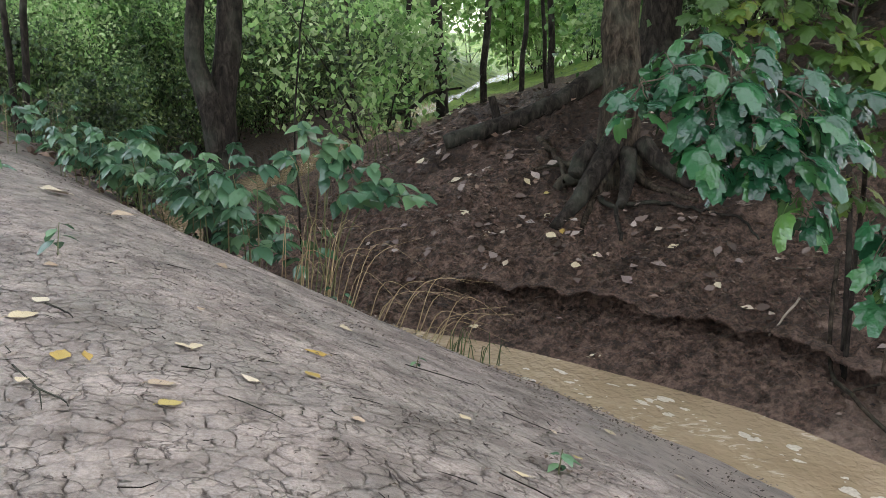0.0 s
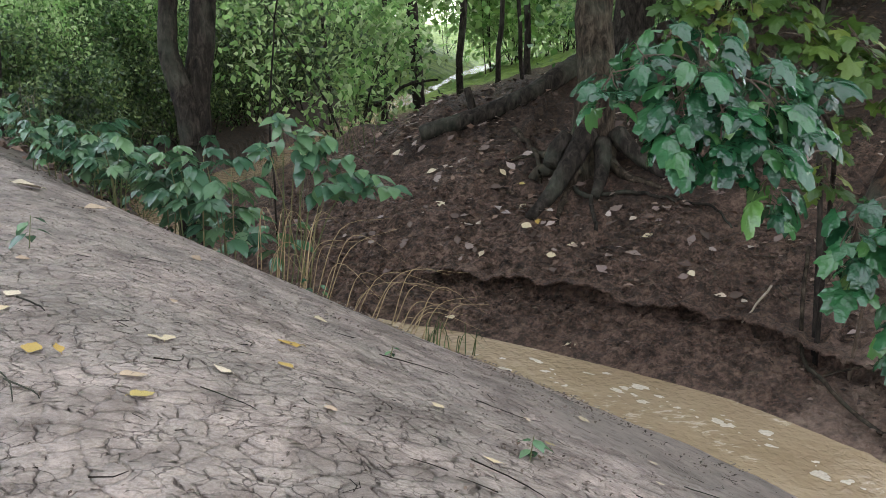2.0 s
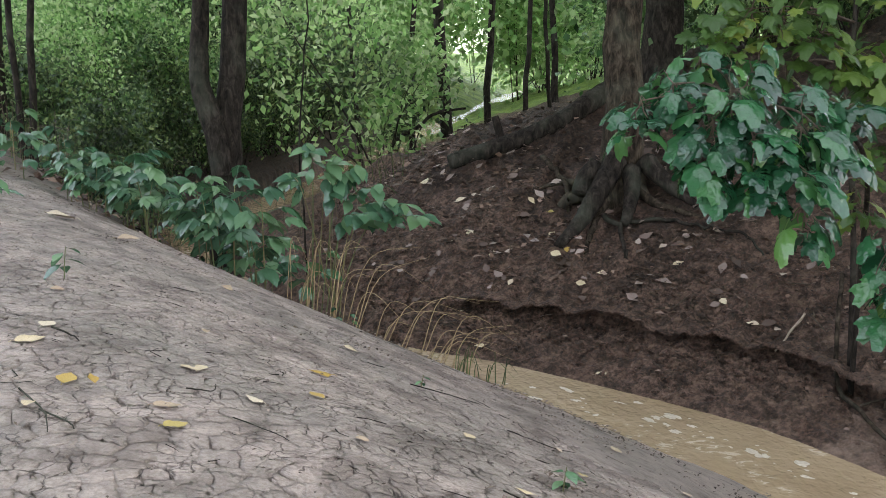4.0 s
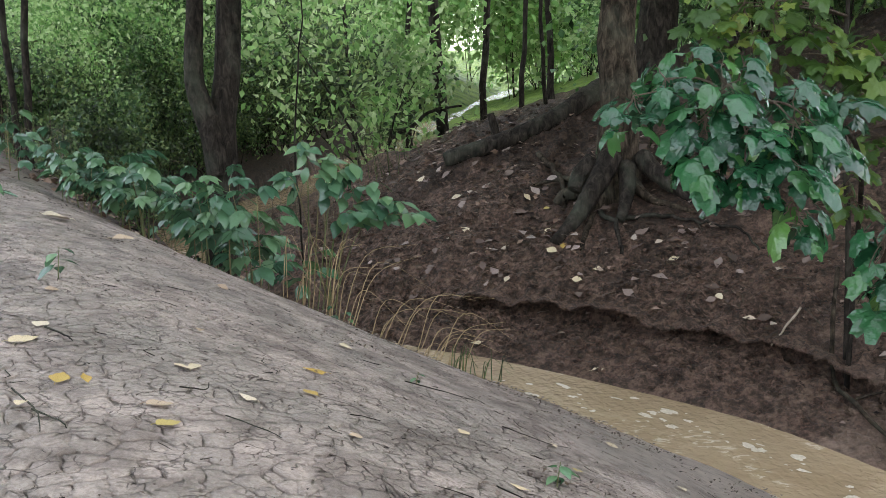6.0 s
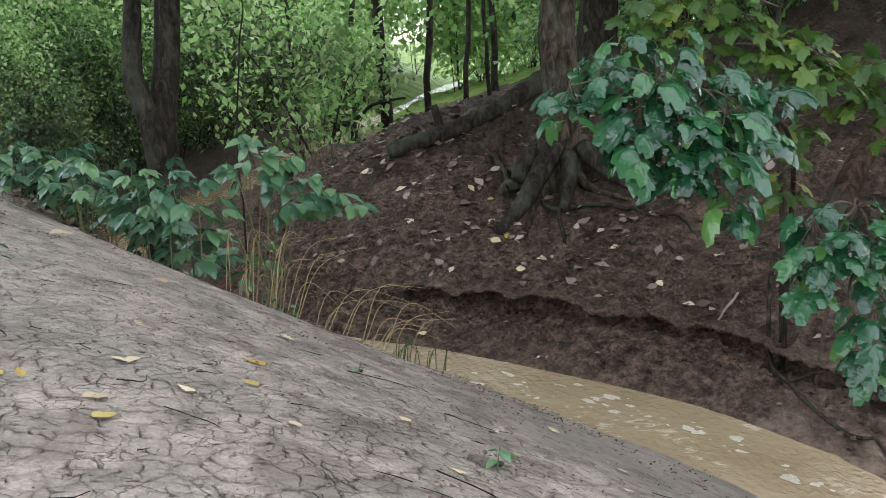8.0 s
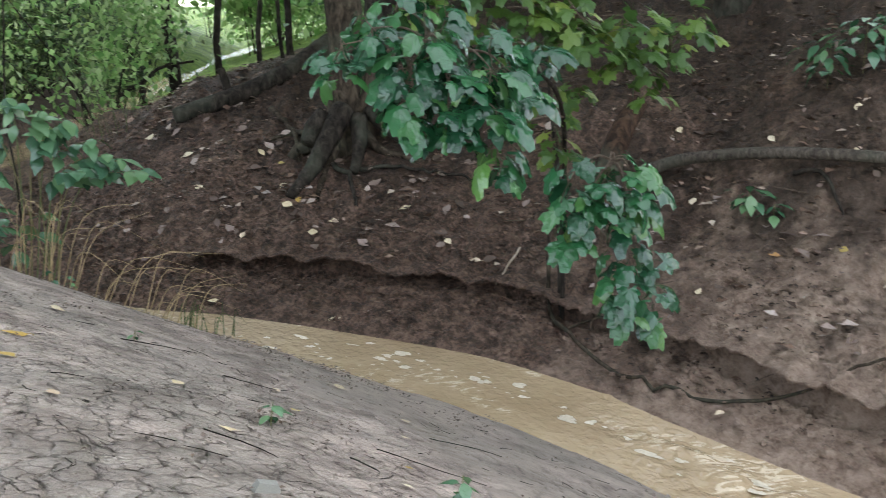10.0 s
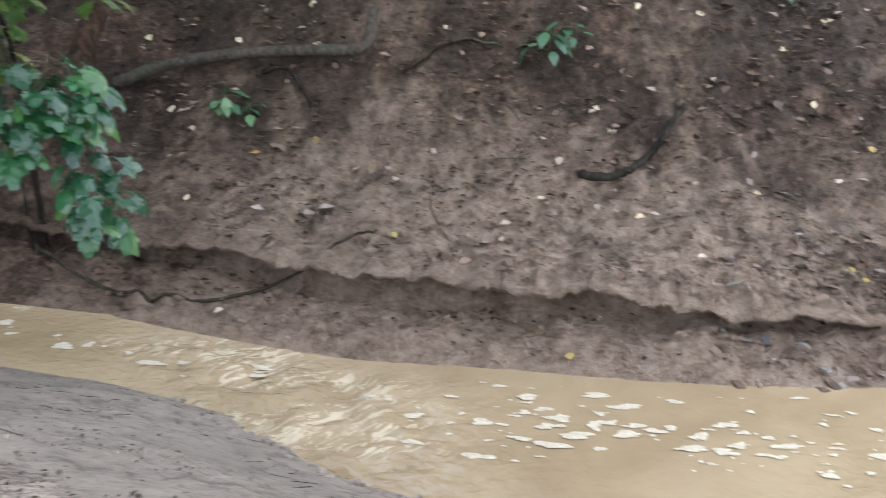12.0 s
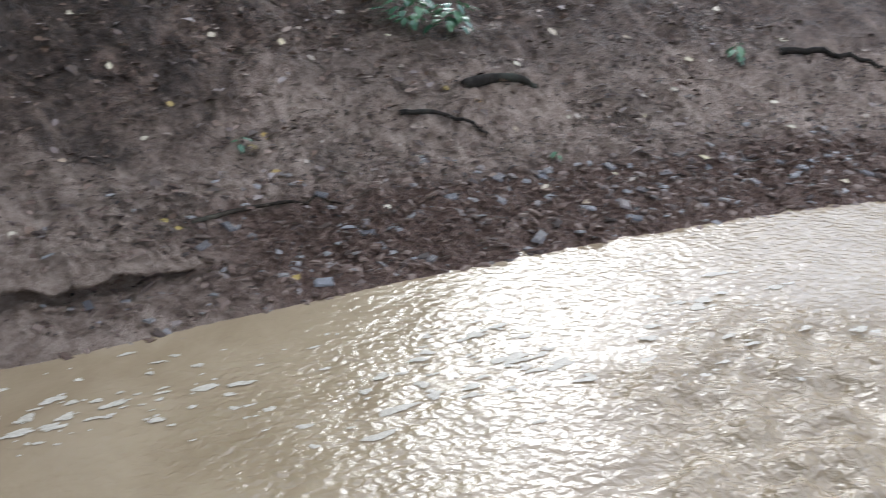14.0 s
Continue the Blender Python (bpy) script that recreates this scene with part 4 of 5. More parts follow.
def stick(name, points, r0, r1, label, material=TWIG, category="stick", lift=0.0, sides=7, seed=0, ground_follow=True):
    """A bent stick or root along a few ground places (x, y, lift)."""
    p = [(x, y, height(x, y) + z + lift) if ground_follow else (x, y, z) for x, y, z in points]
    line = line_of(p, 6)
    rng = np.random.default_rng(seed)
    line[1:-1] += rng.normal(0, r0 * 0.25, (len(line) - 2, 3))
    if ground_follow:
        line[1:-1, 2] = np.maximum(line[1:-1, 2], ground(line[1:-1, 0], line[1:-1, 1])[0] + 1.1 * r0)
    v, f = tube(line, np.linspace(r0, r1, len(line)), sides, 0.25, seed)
    ob = new(name, mesh_of(name, v, f, material))
    return tagged(ob, label, category)


# ---- the bush that hangs over the stream, and the sapling behind it ----
def palmate_mesh(name, material, lobes, droop, fold, seed, stalk=0.45):
    """A lobed leaf about 1 long and 1 wide, its stalk at the origin: lobes are (angle from the tip, length)."""
    rng = np.random.default_rng(seed)
    a = np.linspace(-2.35, 2.35, 31)
    reach = np.stack([ln * np.clip(np.cos((a - radians(at)) * 1.9), 0, 1) ** 1.1 for at, ln in lobes])
    r = np.maximum(reach.max(0), 0.2) * (1 - 0.07 * (np.arange(31) % 2)) * (1 + 0.03 * rng.normal(size=31))
    off = np.min(np.abs(a[None] - np.radians([at for at, _ in lobes])[:, None]), 0)
    v = [(0.0, 0.0, 0.0)]
    for u in (0.4, 0.72, 1.0):
        q = u * r
        z = -droop * q * q + fold * q * np.clip(off, 0, 0.5) * 2 - 0.12 * droop * np.abs(np.sin(a)) * q + 0.012 * rng.normal(size=31) * u
        v += list(zip(q * np.sin(a), q * np.cos(a), z))
    f = [(0, 2 + k, 1 + k) for k in range(30)]
    for ring in (1, 32):
        for k in range(30):
            p, q, u, w = ring + k, ring + k + 1, ring + 31 + k + 1, ring + 31 + k
            f += [(p, q, u), (p, u, w)]
    v, f = np.array(v), np.array(f)
    sv, sf = tube([(0, -stalk, 0.06), (0, -stalk * 0.5, 0.05), (0, 0.03, 0.0)], [0.016, 0.013, 0.01], 4)
    sf = np.concatenate([sf[:, [0, 1, 2]], sf[:, [0, 2, 3]]])
    return mesh_of(name, np.concatenate([v, sv]), np.concatenate([f, sf + len(v)]), material)


FIVE = ((0, 0.95), (44, 0.72), (-44, 0.72), (98, 0.45), (-98, 0.45))
THREE = ((0, 1.0), (36, 0.66), (-36, 0.66), (85, 0.42), (-85, 0.42))
ONE_SIDED = ((0, 1.0), (40, 0.78), (-30, 0.6), (100, 0.4), (-80, 0.48))
WHOLE = ((0, 1.0), (24, 0.8), (-24, 0.8), (60, 0.52), (-60, 0.52))
BUSH_LEAVES = [palmate_mesh("leaf", LEAF_BUSH, lobes, 0.3 + 0.12 * k, 0.1, k) for k, lobes in enumerate((FIVE, THREE, ONE_SIDED, WHOLE, THREE))]
SAPLING_LEAVES = [palmate_mesh("leaf", LEAF_SAPLING, lobes, 0.25 + 0.1 * k, 0.08, 20 + k) for k, lobes in enumerate((FIVE, FIVE, ONE_SIDED))]


def leafy(name, label, category, main, clumps, leaves, size, per_clump, seed, thick):
    """A stem with branches that end in sprays of hanging leaves. clumps: (x, y, z, radius)."""
    rng = np.random.default_rng(seed)
    ob = thing(name, tuple(main[0]), label, category)
    o = np.array(main[0])
    line = line_of([tuple(p) for p in main], 6)
    part("stem", mesh_of("stem", *tube(line - o, np.linspace(thick, thick * 0.45, len(line)), 8, 0.15, 1), TWIG if thick < 0.02 else BARK_DARK), ob, "thin bare brown stem")
    for n, (x, y, z, r) in enumerate(clumps):
        c = np.array([x, y, z])
        start = line[np.argmin(np.abs(line[:, 2] - (z + 0.05)) + 0.3 * np.hypot(line[:, 0] - x, line[:, 1] - y))]
        br = line_of([tuple(start), tuple((start + c) / 2 + [0, 0, 0.12]), tuple(c + [0, 0, 0.12])], 6)
        bits = [tube(br - o, np.linspace(0.011, 0.004, len(br)), 5, 0.15, n)]
        at = []
        for k in range(int(per_clump * (r / 0.18) ** 1.6)):
            an, q = rng.uniform(0, 6.28), r * math.sqrt(rng.uniform(0.02, 1.0))
            d = np.array([math.cos(an), math.sin(an) - 0.35, 0])
            p = c + np.array([math.cos(an) * q, math.sin(an) * q, 0.5 * r * (1 - (q / r) ** 2) + 0.45 * r * rng.normal()])
            s = size * rng.uniform(0.65, 1.25)
            way = np.array([d[0], d[1], -rng.uniform(0.15, 1.15)])
            at.append((p, way, s))
            if k % 2 == 0:
                bits.append(tube(wavy(c + [0, 0, 0.12], p - 0.42 * s * way / np.linalg.norm(way), 5, 0.01, rng) - o, np.linspace(0.0045, 0.0025, 5), 4, 0, k))
        bough_ob = part("branch", mesh_of("branch", *join(bits), TWIG), ob)
        for p, way, s in at:
            y_ax = Vector(way).normalized()
            x_ax = y_ax.cross(Vector((0, -0.25, 1)) + Vector(rng.normal(0, 0.27, 3))).normalized()
            m = Matrix((x_ax, y_ax, x_ax.cross(y_ax))).transposed().to_4x4()
            part("leaf", leaves[rng.integers(0, len(leaves))], bough_ob).matrix_local = Matrix.Translation(Vector(p - o)) @ m @ Matrix.Scale(s, 4)
    return ob


SPRAYS = [(1.09, 5.4, 2.98, 0.15), (1.29, 5.5, 3.07, 0.18), (1.46, 5.6, 3.19, 0.17), (1.58, 5.4, 3.0, 0.2), (1.47, 5.3, 2.87, 0.16), (1.41, 5.3, 2.72, 0.16), (1.66, 5.2, 2.78, 0.21), (1.92, 5.2, 2.83, 0.21), (1.84, 5.1, 2.67, 0.21), (1.7, 5.2, 2.58, 0.16), (2.1, 5.3, 2.77, 0.17), (1.91, 5.1, 2.42, 0.15), (1.79, 5.7, 3.13, 0.16), (2.12, 5.6, 2.98, 0.15), (2.32, 5.6, 2.92, 0.15)]
leafy("bush", "glossy dark green lobed-leaf bush hanging over the creek", "bush", [(3.44, 7.9, height(3.44, 7.9) - 0.08), (3.36, 7.7, 1.5), (3.0, 6.9, 2.6), (2.2, 5.9, 3.0), (1.7, 5.5, 3.05)], SPRAYS, BUSH_LEAVES, 0.155, 16, 8, 0.024)
HANGING = [(2.31, 4.9, 2.26, 0.16), (2.52, 4.9, 2.29, 0.17), (2.68, 4.9, 2.19, 0.16), (2.42, 4.9, 2.09, 0.17), (2.65, 4.9, 2.04, 0.15), (2.33, 4.9, 1.98, 0.11), (2.67, 4.9, 1.74, 0.15), (2.82, 4.9, 1.66, 0.13), (2.64, 4.9, 1.52, 0.13), (2.84, 4.9, 1.43, 0.09)]
leafy("bush", "drooping spray of glossy green leaves on a bare stem", "bush", [(3.6, 7.6, height(3.6, 7.6) - 0.08), (3.5, 7.2, 1.35), (3.1, 6.2, 2.15), (2.65, 5.1, 2.4)], HANGING, BUSH_LEAVES, 0.135, 16, 9, 0.018)
LIGHT = [(3.09, 6.8, 3.13, 0.24), (3.22, 6.8, 2.91, 0.22), (3.55, 6.8, 3.03, 0.24), (3.85, 6.8, 2.95, 0.2), (4.05, 6.8, 3.1, 0.2), (3.72, 6.8, 2.66, 0.18), (3.5, 6.8, 2.8, 0.2), (3.05, 7.2, 2.5, 0.2), (3.09, 7.2, 2.16, 0.16), (2.37, 7.0, 3.49, 0.24), (2.66, 7.0, 3.38, 0.24), (2.17, 7.0, 3.55, 0.22), (1.9, 7.0, 3.5, 0.2), (2.02, 7.0, 3.34, 0.18), (3.08, 7.0, 3.2, 0.2), (2.83, 7.0, 3.2, 0.2), (2.5, 7.2, 3.15, 0.2), (2.8, 7.3, 2.85, 0.18), (3.45, 7.6, 2.55, 0.16), (3.2, 7.0, 3.7, 0.3), (2.6, 6.9, 3.8, 0.3)]
leafy("sapling", "slender sapling with thin yellow-green lobed leaves", "sapling", [(3.47, 8.0, height(3.47, 8.0) - 0.08), (3.42, 8.0, 1.8), (3.3, 8.0, 3.0), (3.29, 7.95, 3.6), (3.2, 7.8, 4.6)], LIGHT, SAPLING_LEAVES, 0.135, 14, 10, 0.028)


# ---- weeds on the far side of the clay slope ----
def weed(seed, tall, leaves, low=0.35):
    rng = np.random.default_rng(seed)
    ob = thing("weed", (0, -50, 0), "broad-leaved green weed on the bank edge", "weed", "weeds along the bank edge")
    bend = rng.normal(0, 0.12, 2)
    line = line_of([(0, 0, -0.08), (bend[0] * 0.3, bend[1] * 0.3, tall * 0.5), (bend[0], bend[1], tall)], 6)
    pieces = [tube(line, np.linspace(0.010, 0.004, len(line)), 5, 0.1, 0)]
    made = []
    for k in range(leaves):
        t = low + (1 - low) * k / max(1, leaves - 1)
        p = line[int(t * (len(line) - 1))]
        an = k * 2.4 + rng.uniform(-0.4, 0.4)
        reach = 0.3 * (1.25 - t * 0.5)
        q = p + [math.cos(an) * reach, math.sin(an) * reach, 0.04 + 0.12 * rng.random()]
        stalk = tube(wavy(p, q, 5, 0.008, rng), np.linspace(0.004, 0.002, 5), 4, 0, k)
        lv = []
        for s in (-1.15, -0.6, 0, 0.6, 1.15):
            w = an + s
            y = Vector((math.cos(w), math.sin(w), -0.05 - 0.4 * rng.random()))
            size = (0.25 if s == 0 else 0.2 if abs(s) < 1 else 0.14) * rng.uniform(0.85, 1.2)
            lv.append((q, y.normalized(), size))
        made.append((lv, stalk))
    v, f = join(pieces)
    part("stem", mesh_of("stem", v, f, STEM_GREEN), ob)
    tmpl = WEED_LEAFLET
    for k, (lv, stalk) in enumerate(made):
        cv, cf, n = [stalk[0]], [stalk[1]], len(stalk[0])
        for q, y, size in lv:
            src = tmpl[k % 2]
            co = np.empty(len(src.vertices) * 3)
            src.vertices.foreach_get("co", co)
            co = co.reshape(-1, 3) * size
            xa = y.cross(Vector((0, 0, 1)) + Vector(rng.normal(0, 0.25, 3))).normalized()
            R = np.array([xa, y, xa.cross(y)])
            cv.append(co @ R + q)
            cf.append(np.array([tuple(p.vertices) for p in src.polygons]) + n)
            n += len(co)
        part("leaf", mesh_of("leaf", np.concatenate(cv), np.concatenate(cf), LEAF_WEED), ob)
    return ob


STEM_GREEN = litter_material("green_stem", [(0.0, (0.10, 0.13, 0.05)), (1.0, (0.2, 0.17, 0.08))])
WEEDS = [weed(300, 0.75, 7, 0.5), weed(301, 0.95, 8, 0.55), weed(302, 0.5, 6, 0.4), weed(303, 1.1, 8, 0.55), weed(304, 1.5, 7, 0.6)]


def plant_weeds():
    rng = random.Random(9)
    spots = []
    for k in range(27):
        t = k / 26
        x = -3.55 + 2.0 * t + rng.uniform(-0.2, 0.2)
        y = 8.95 - 0.55 * t + rng.uniform(-0.25, 0.5)
        spots.append((x, y, rng.choice((0, 1, 2, 0, 3)), rng.uniform(0.62, 0.9) * (0.72 if x < -3.1 else 1)))
    spots += [(-2.2, 10.6, 1, .8), (-1.9, 10.1, 3, .8), (-2.7, 11.2, 1, .8), (-1.5, 9.7, 1, .8), (-3.3, 11.4, 1, .6), (-4.4, 9.8, 2, 0.8), (-4.7, 10.4, 2, 0.8), (-4.1, 9.3, 2, 0.6), (-0.9, 7.95, 2, 0.3)]
    used = set()
    for x, y, k, s in spots:
        m = pose(*on_ground(x, y), 0, 0, rng.uniform(0, 360)) @ Matrix.Scale(s, 4)
        if k not in used:
            WEEDS[k].matrix_basis = m
            used.add(k)
        else:
            copy_thing(WEEDS[k], m).scale = (s, s, s)


plant_weeds()


def build_arching():
    """A young shrub at the water whose leafy branches arch out over the bend."""
    rng = np.random.default_rng(88)
    ob = thing("shrub", on_ground(-1.2, 8.85), "arching green shrub with glossy oval leaves by the creek", "shrub")
    o = np.array(ob.location)
    for n, tip in enumerate([(-1.28, 8.9, 2.62), (-1.05, 8.85, 2.5), (-0.82, 8.8, 2.42), (-0.62, 8.75, 2.25), (-0.38, 8.6, 2.08), (-0.22, 8.55, 1.98), (-0.75, 8.6, 2.0), (-0.95, 8.8, 2.3), (-0.5, 8.7, 2.12), (-1.45, 8.9, 2.35)]):
        tip = np.array(tip)
        mid = np.array([-1.2 + 0.45 * (tip[0] + 1.2), 8.85, o[2] + 0.75 * (tip[2] - o[2]) + 0.12])
        line = line_of([(-1.2 + 0.03 * n - 0.1, 8.85, o[2] - 0.06), tuple(mid), tuple(tip)], 8)
        bough_ob = part("branch", mesh_of("branch", *tube(line - o, np.linspace(0.007, 0.003, len(line)), 5, 0.1, n), STEM_GREEN), ob)
        for k in range(11):
            p = line[int(len(line) * (0.55 + 0.044 * k))] if k < 10 else line[-1]
            side = 1 if k % 2 else -1
            d = line[-1] - line[-4]
            w = Vector((d[0] - side * d[1] * 1.2 + rng.normal(0, 0.06), d[1] + side * d[0] * 1.2 + rng.normal(0, 0.06) - 0.05, -0.05 + rng.normal(0, 0.05))).normalized()
            xa = w.cross(Vector((0.1, -0.3, 1)) + Vector(rng.normal(0, 0.25, 3))).normalized()
            m = Matrix((xa, w, xa.cross(w))).transposed().to_4x4()
            part("leaf", WEED_LEAFLET[k % 2], bough_ob).matrix_local = Matrix.Translation(Vector(p - o)) @ m @ Matrix.Scale(rng.uniform(0.14, 0.25), 4)
    return ob


build_arching()


def grass_tuft(at, blades, tall, lean, label, material, seed, spread=0.12):
    rng = np.random.default_rng(seed)
    ob = thing("grass_tuft", at, label, "grass", "grass tufts by the water")
    for k in range(blades):
        b = np.array([rng.normal(0, spread), rng.normal(0, spread), -0.05])
        h = tall * rng.uniform(0.55, 1.15)
        w = np.array([lean[0] + rng.normal(0, 0.25), lean[1] + rng.normal(0, 0.25)]) * h
        tip = b + [w[0] * 1.3, w[1] * 1.3, h * rng.uniform(0.35, 0.95)]
        mid = b + [w[0] * 0.45, w[1] * 0.45, h * 0.75]
        line = line_of([tuple(b), tuple(mid), tuple(tip)], 5)
        v, f = tube(line, np.linspace(0.0045, 0.0012, len(line)), 4, 0.0, k)
        part("blade", mesh_of("blade", v, f, material), ob)
    return ob


for n, (x, y, blades, tall, lx, ly) in enumerate([(-1.3, 8.3, 6, 1.0, 0.2, 0.0), (-1.1, 8.1, 7, 0.9, 0.2, 0.0), (-0.85, 7.8, 6, 0.85, 0.55, 0.0), (-0.45, 7.6, 8, 0.62, 0.8, -0.1), (-0.15, 7.4, 8, 0.5, 0.8, 0.0)]):
    grass_tuft(on_ground(x, y), blades, tall, (lx, ly), "dry bent straw-coloured grass by the water", DEAD_GRASS, 400 + n)
for n, (x, y) in enumerate([(0.1, 7.2), (0.3, 7.1)]):
    grass_tuft(on_ground(x, y), 10, 0.32, (0.2, 0), "thin green grass at the edge of the water", GREEN_GRASS, 420 + n)


for n, (x, y, tall) in enumerate([(-4.6, 11.9, .8), (-5.2, 12.6, .9), (-5.9, 12.9, 1.0), (-4.2, 12.8, .8), (-6.6, 13.6, 1.0), (-5.0, 13.8, .9), (-3.9, 13.9, .8), (-6.0, 14.6, .9), (-4.9, 11.2, .6), (-5.6, 11.7, .7), (-6.4, 12.3, .8), (-7.2, 13.2, .9), (-4.6, 13.2, .8), (-5.6, 13.8, .8), (-7.6, 14.6, .9), (-6.8, 15.4, .9), (-1.4, 13.2, .7), (-2.0, 13.9, .9), (-0.8, 14.2, .8), (-1.3, 15.0, .8)]):
    grass_tuft(on_ground(x, y), 16, tall, (0.3 * (n % 3 - 1), -0.2), "tangle of grey-brown dry stalks in the undergrowth", DRY_STALK if n % 3 else GREEN_GRASS, 440 + n, 0.35)


# ---- logs, roots and sticks ----
def bough(name, points, r0, r1, label, category, material=BARK, seed=0, sides=14):
    p = [(x, y, height(x, y) + z) for x, y, z in points]
    line = line_of(p, 8)
    rng = np.random.default_rng(seed)
    line[1:-1] += rng.normal(0, r0 * 0.02, (len(line) - 2, 3))
    line[1:-1, 2] = np.maximum(line[1:-1, 2], ground(line[1:-1, 0], line[1:-1, 1])[0] + 0.1 * r0)
    r = np.linspace(r0, r1, len(line))
    r[0] *= 0.8
    line = np.concatenate([line[:1] - (line[1:2] - line[:1]) * 0.02, line, line[-1:] + (line[-1:] - line[-2:-1]) * 0.02])
    v, f = tube(line, np.r_[0.004, r, 0.004], sides, 0.05, seed)
    ob = new(name, mesh_of(name, v, f, material))
    return tagged(ob, label, category)


log_line = [(0.02, 12.95, 0.07), (0.57, 12.98, 0.08), (1.1, 13.05, 0.08), (1.63, 13.1, 0.08), (2.05, 13.3, 0.1), (2.6, 13.7, 0.12)]
bough("fallen_log", log_line, 0.11, 0.15, "dark fallen log lying on the bank", "log", BARK_DARK, 3)
branch_line = [(4.83, 9.2, 1.6), (5.18, 8.75, 1.79), (5.64, 8.0, 1.92), (6.09, 7.3, 1.96), (6.32, 7.0, 1.97), (6.47, 7.02, 2.11), (6.59, 7.1, 2.32)]
bough("branch", [(x, y, max(z - height(x, y), 0.05)) for x, y, z in branch_line], 0.064, 0.05, "grey bent branch lying across the bank", "branch", BARK_GREY, 4)
bough("branch", [(6.98, 4.85, 0.03), (7.2, 4.62, 0.04), (7.5, 4.5, 0.05), (8.05, 4.5, 0.06)], 0.042, 0.03, "dark hooked branch half buried in the bank", "branch", BARK_DARK, 5)
bough("stump", [(x, y, z - height(x, y)) for x, y, z in ((4.02, 8.4, 1.3), (4.14, 8.5, 1.72), (4.35, 8.68, 2.1), (4.62, 8.88, 2.36))], 0.15, 0.1, "dark leaning stump under the bush", "stump", BARK_RED, 6)
bough("stump", [(0.75, 13.3, -0.1), (0.72, 13.3, 0.15), (0.66, 13.3, 0.36)], 0.07, 0.05, "small dark broken stump on the bank", "stump", BARK_DARK, 7, 10)
for n, (pts, r0, r1) in enumerate([([(2.0, 11.3, 0.55), (1.75, 11.1, 0.3), (1.5, 10.95, 0.1), (1.25, 10.75, 0.0)], 0.15, 0.06), ([(2.15, 11.25, 0.4), (2.12, 11.05, 0.2), (2.0, 10.8, 0.02)], 0.12, 0.05), ([(2.3, 11.3, 0.4), (2.55, 11.1, 0.15), (2.85, 10.9, 0.02)], 0.13, 0.04), ([(1.8, 11.35, 0.5), (1.62, 11.3, 0.4), (1.55, 11.2, 0.35)], 0.12, 0.1)]):
    bough("root", pts, r0, r1, "thick dark root at the foot of the trunk", "root", BARK_DARK, 60 + n, 12)
stick("vine", [(3.55, 8.5, 0.5), (3.35, 8.0, 0.12), (3.35, 7.5, 0.05), (3.55, 6.85, 0.04), (3.95, 6.35, 0.03), (4.55, 5.98, 0.05), (5.05, 5.72, 0.1), (5.3, 5.6, 0.16)], 0.022, 0.012, "thin bare root looping down the bank", BARK, "root", seed=1)
stick("vine", [(3.35, 7.5, 0.1), (3.6, 7.4, 0.2), (3.7, 7.3, 0.3)], 0.012, 0.005, "thin broken root stub", BARK, "root", seed=2)
stick("branch", [(-0.95, 18.0, 1.95), (-0.5, 18.0, 2.2), (-0.2, 18.0, 2.42), (0.35, 18.1, 2.5)], 0.045, 0.02, "dark dead branch fallen across the upper creek", BARK_DARK, "branch", seed=6, ground_follow=False)
stick("stick", [(3.2, 8.4, 0.35), (3.0, 8.55, 0.05)], 0.012, 0.008, "pale bare twig leaning on the bank", PALE_WOOD, seed=3)
for n, (a, b, r) in enumerate([((1.25, 12.6), (1.45, 11.4), 0.045), ((2.0, 10.9), (2.95, 10.4), 0.03), ((1.8, 11.0), (1.93, 10.3), 0.035), ((1.4, 11.5), (1.75, 11.2), 0.09), ((2.9, 10.4), (3.3, 9.9), 0.02), ((5.72, 7.8), (5.82, 7.15), 0.025), ((6.6, 6.7), (7.35, 6.1), 0.025), ((10.3, 1.3), (10.55, 0.4), 0.03), ((13.9, -2.9), (14.0, -4.3), 0.05), ((7.75, 2.45), (8.7, 1.45), 0.022)]):
    mid = ((a[0] + b[0]) / 2 + 0.08, (a[1] + b[1]) / 2 + 0.05, 0.05)
    stick("root", [(*a, 0.02), mid, (*b, 0.0)], r, r * 0.55, "dark bare root on the bank", BARK_DARK if n % 3 else BARK, "root", seed=20 + n)
for n, (a, b, r) in enumerate([((-1.68, 3.95), (-1.4, 3.7), 0.008), ((-1.34, 3.0), (-1.08, 2.8), 0.006), ((-1.48, 3.17), (-1.1, 2.62), 0.006), ((-0.98, 3.45), (-0.85, 3.65), 0.005), ((-0.75, 3.2), (-0.4, 3.0), 0.004), ((0.2, 3.2), (0.6, 2.9), 0.005), ((0.9, 3.6), (1.6, 3.3), 0.004), ((0.75, 3.35), (0.85, 2.95), 0.006), ((1.3, 4.3), (1.9, 4.2), 0.005), ((0.3, 4.6), (0.9, 4.9), 0.004), ((-0.2, 4.9), (0.4, 5.3), 0.005)]):
    b = (a[0] + (b[0] - a[0]) * 0.62, a[1] + (b[1] - a[1]) * 0.62)
    stick("twig", [(*a, 0.02), ((a[0] + b[0]) / 2 + 0.05, (a[1] + b[1]) / 2 - 0.03, 0.025), (*b, 0.018)], r * 0.6, r * 0.3, "thin dark twig on the cracked clay", BARK_DARK, "twig", seed=50 + n, sides=6)

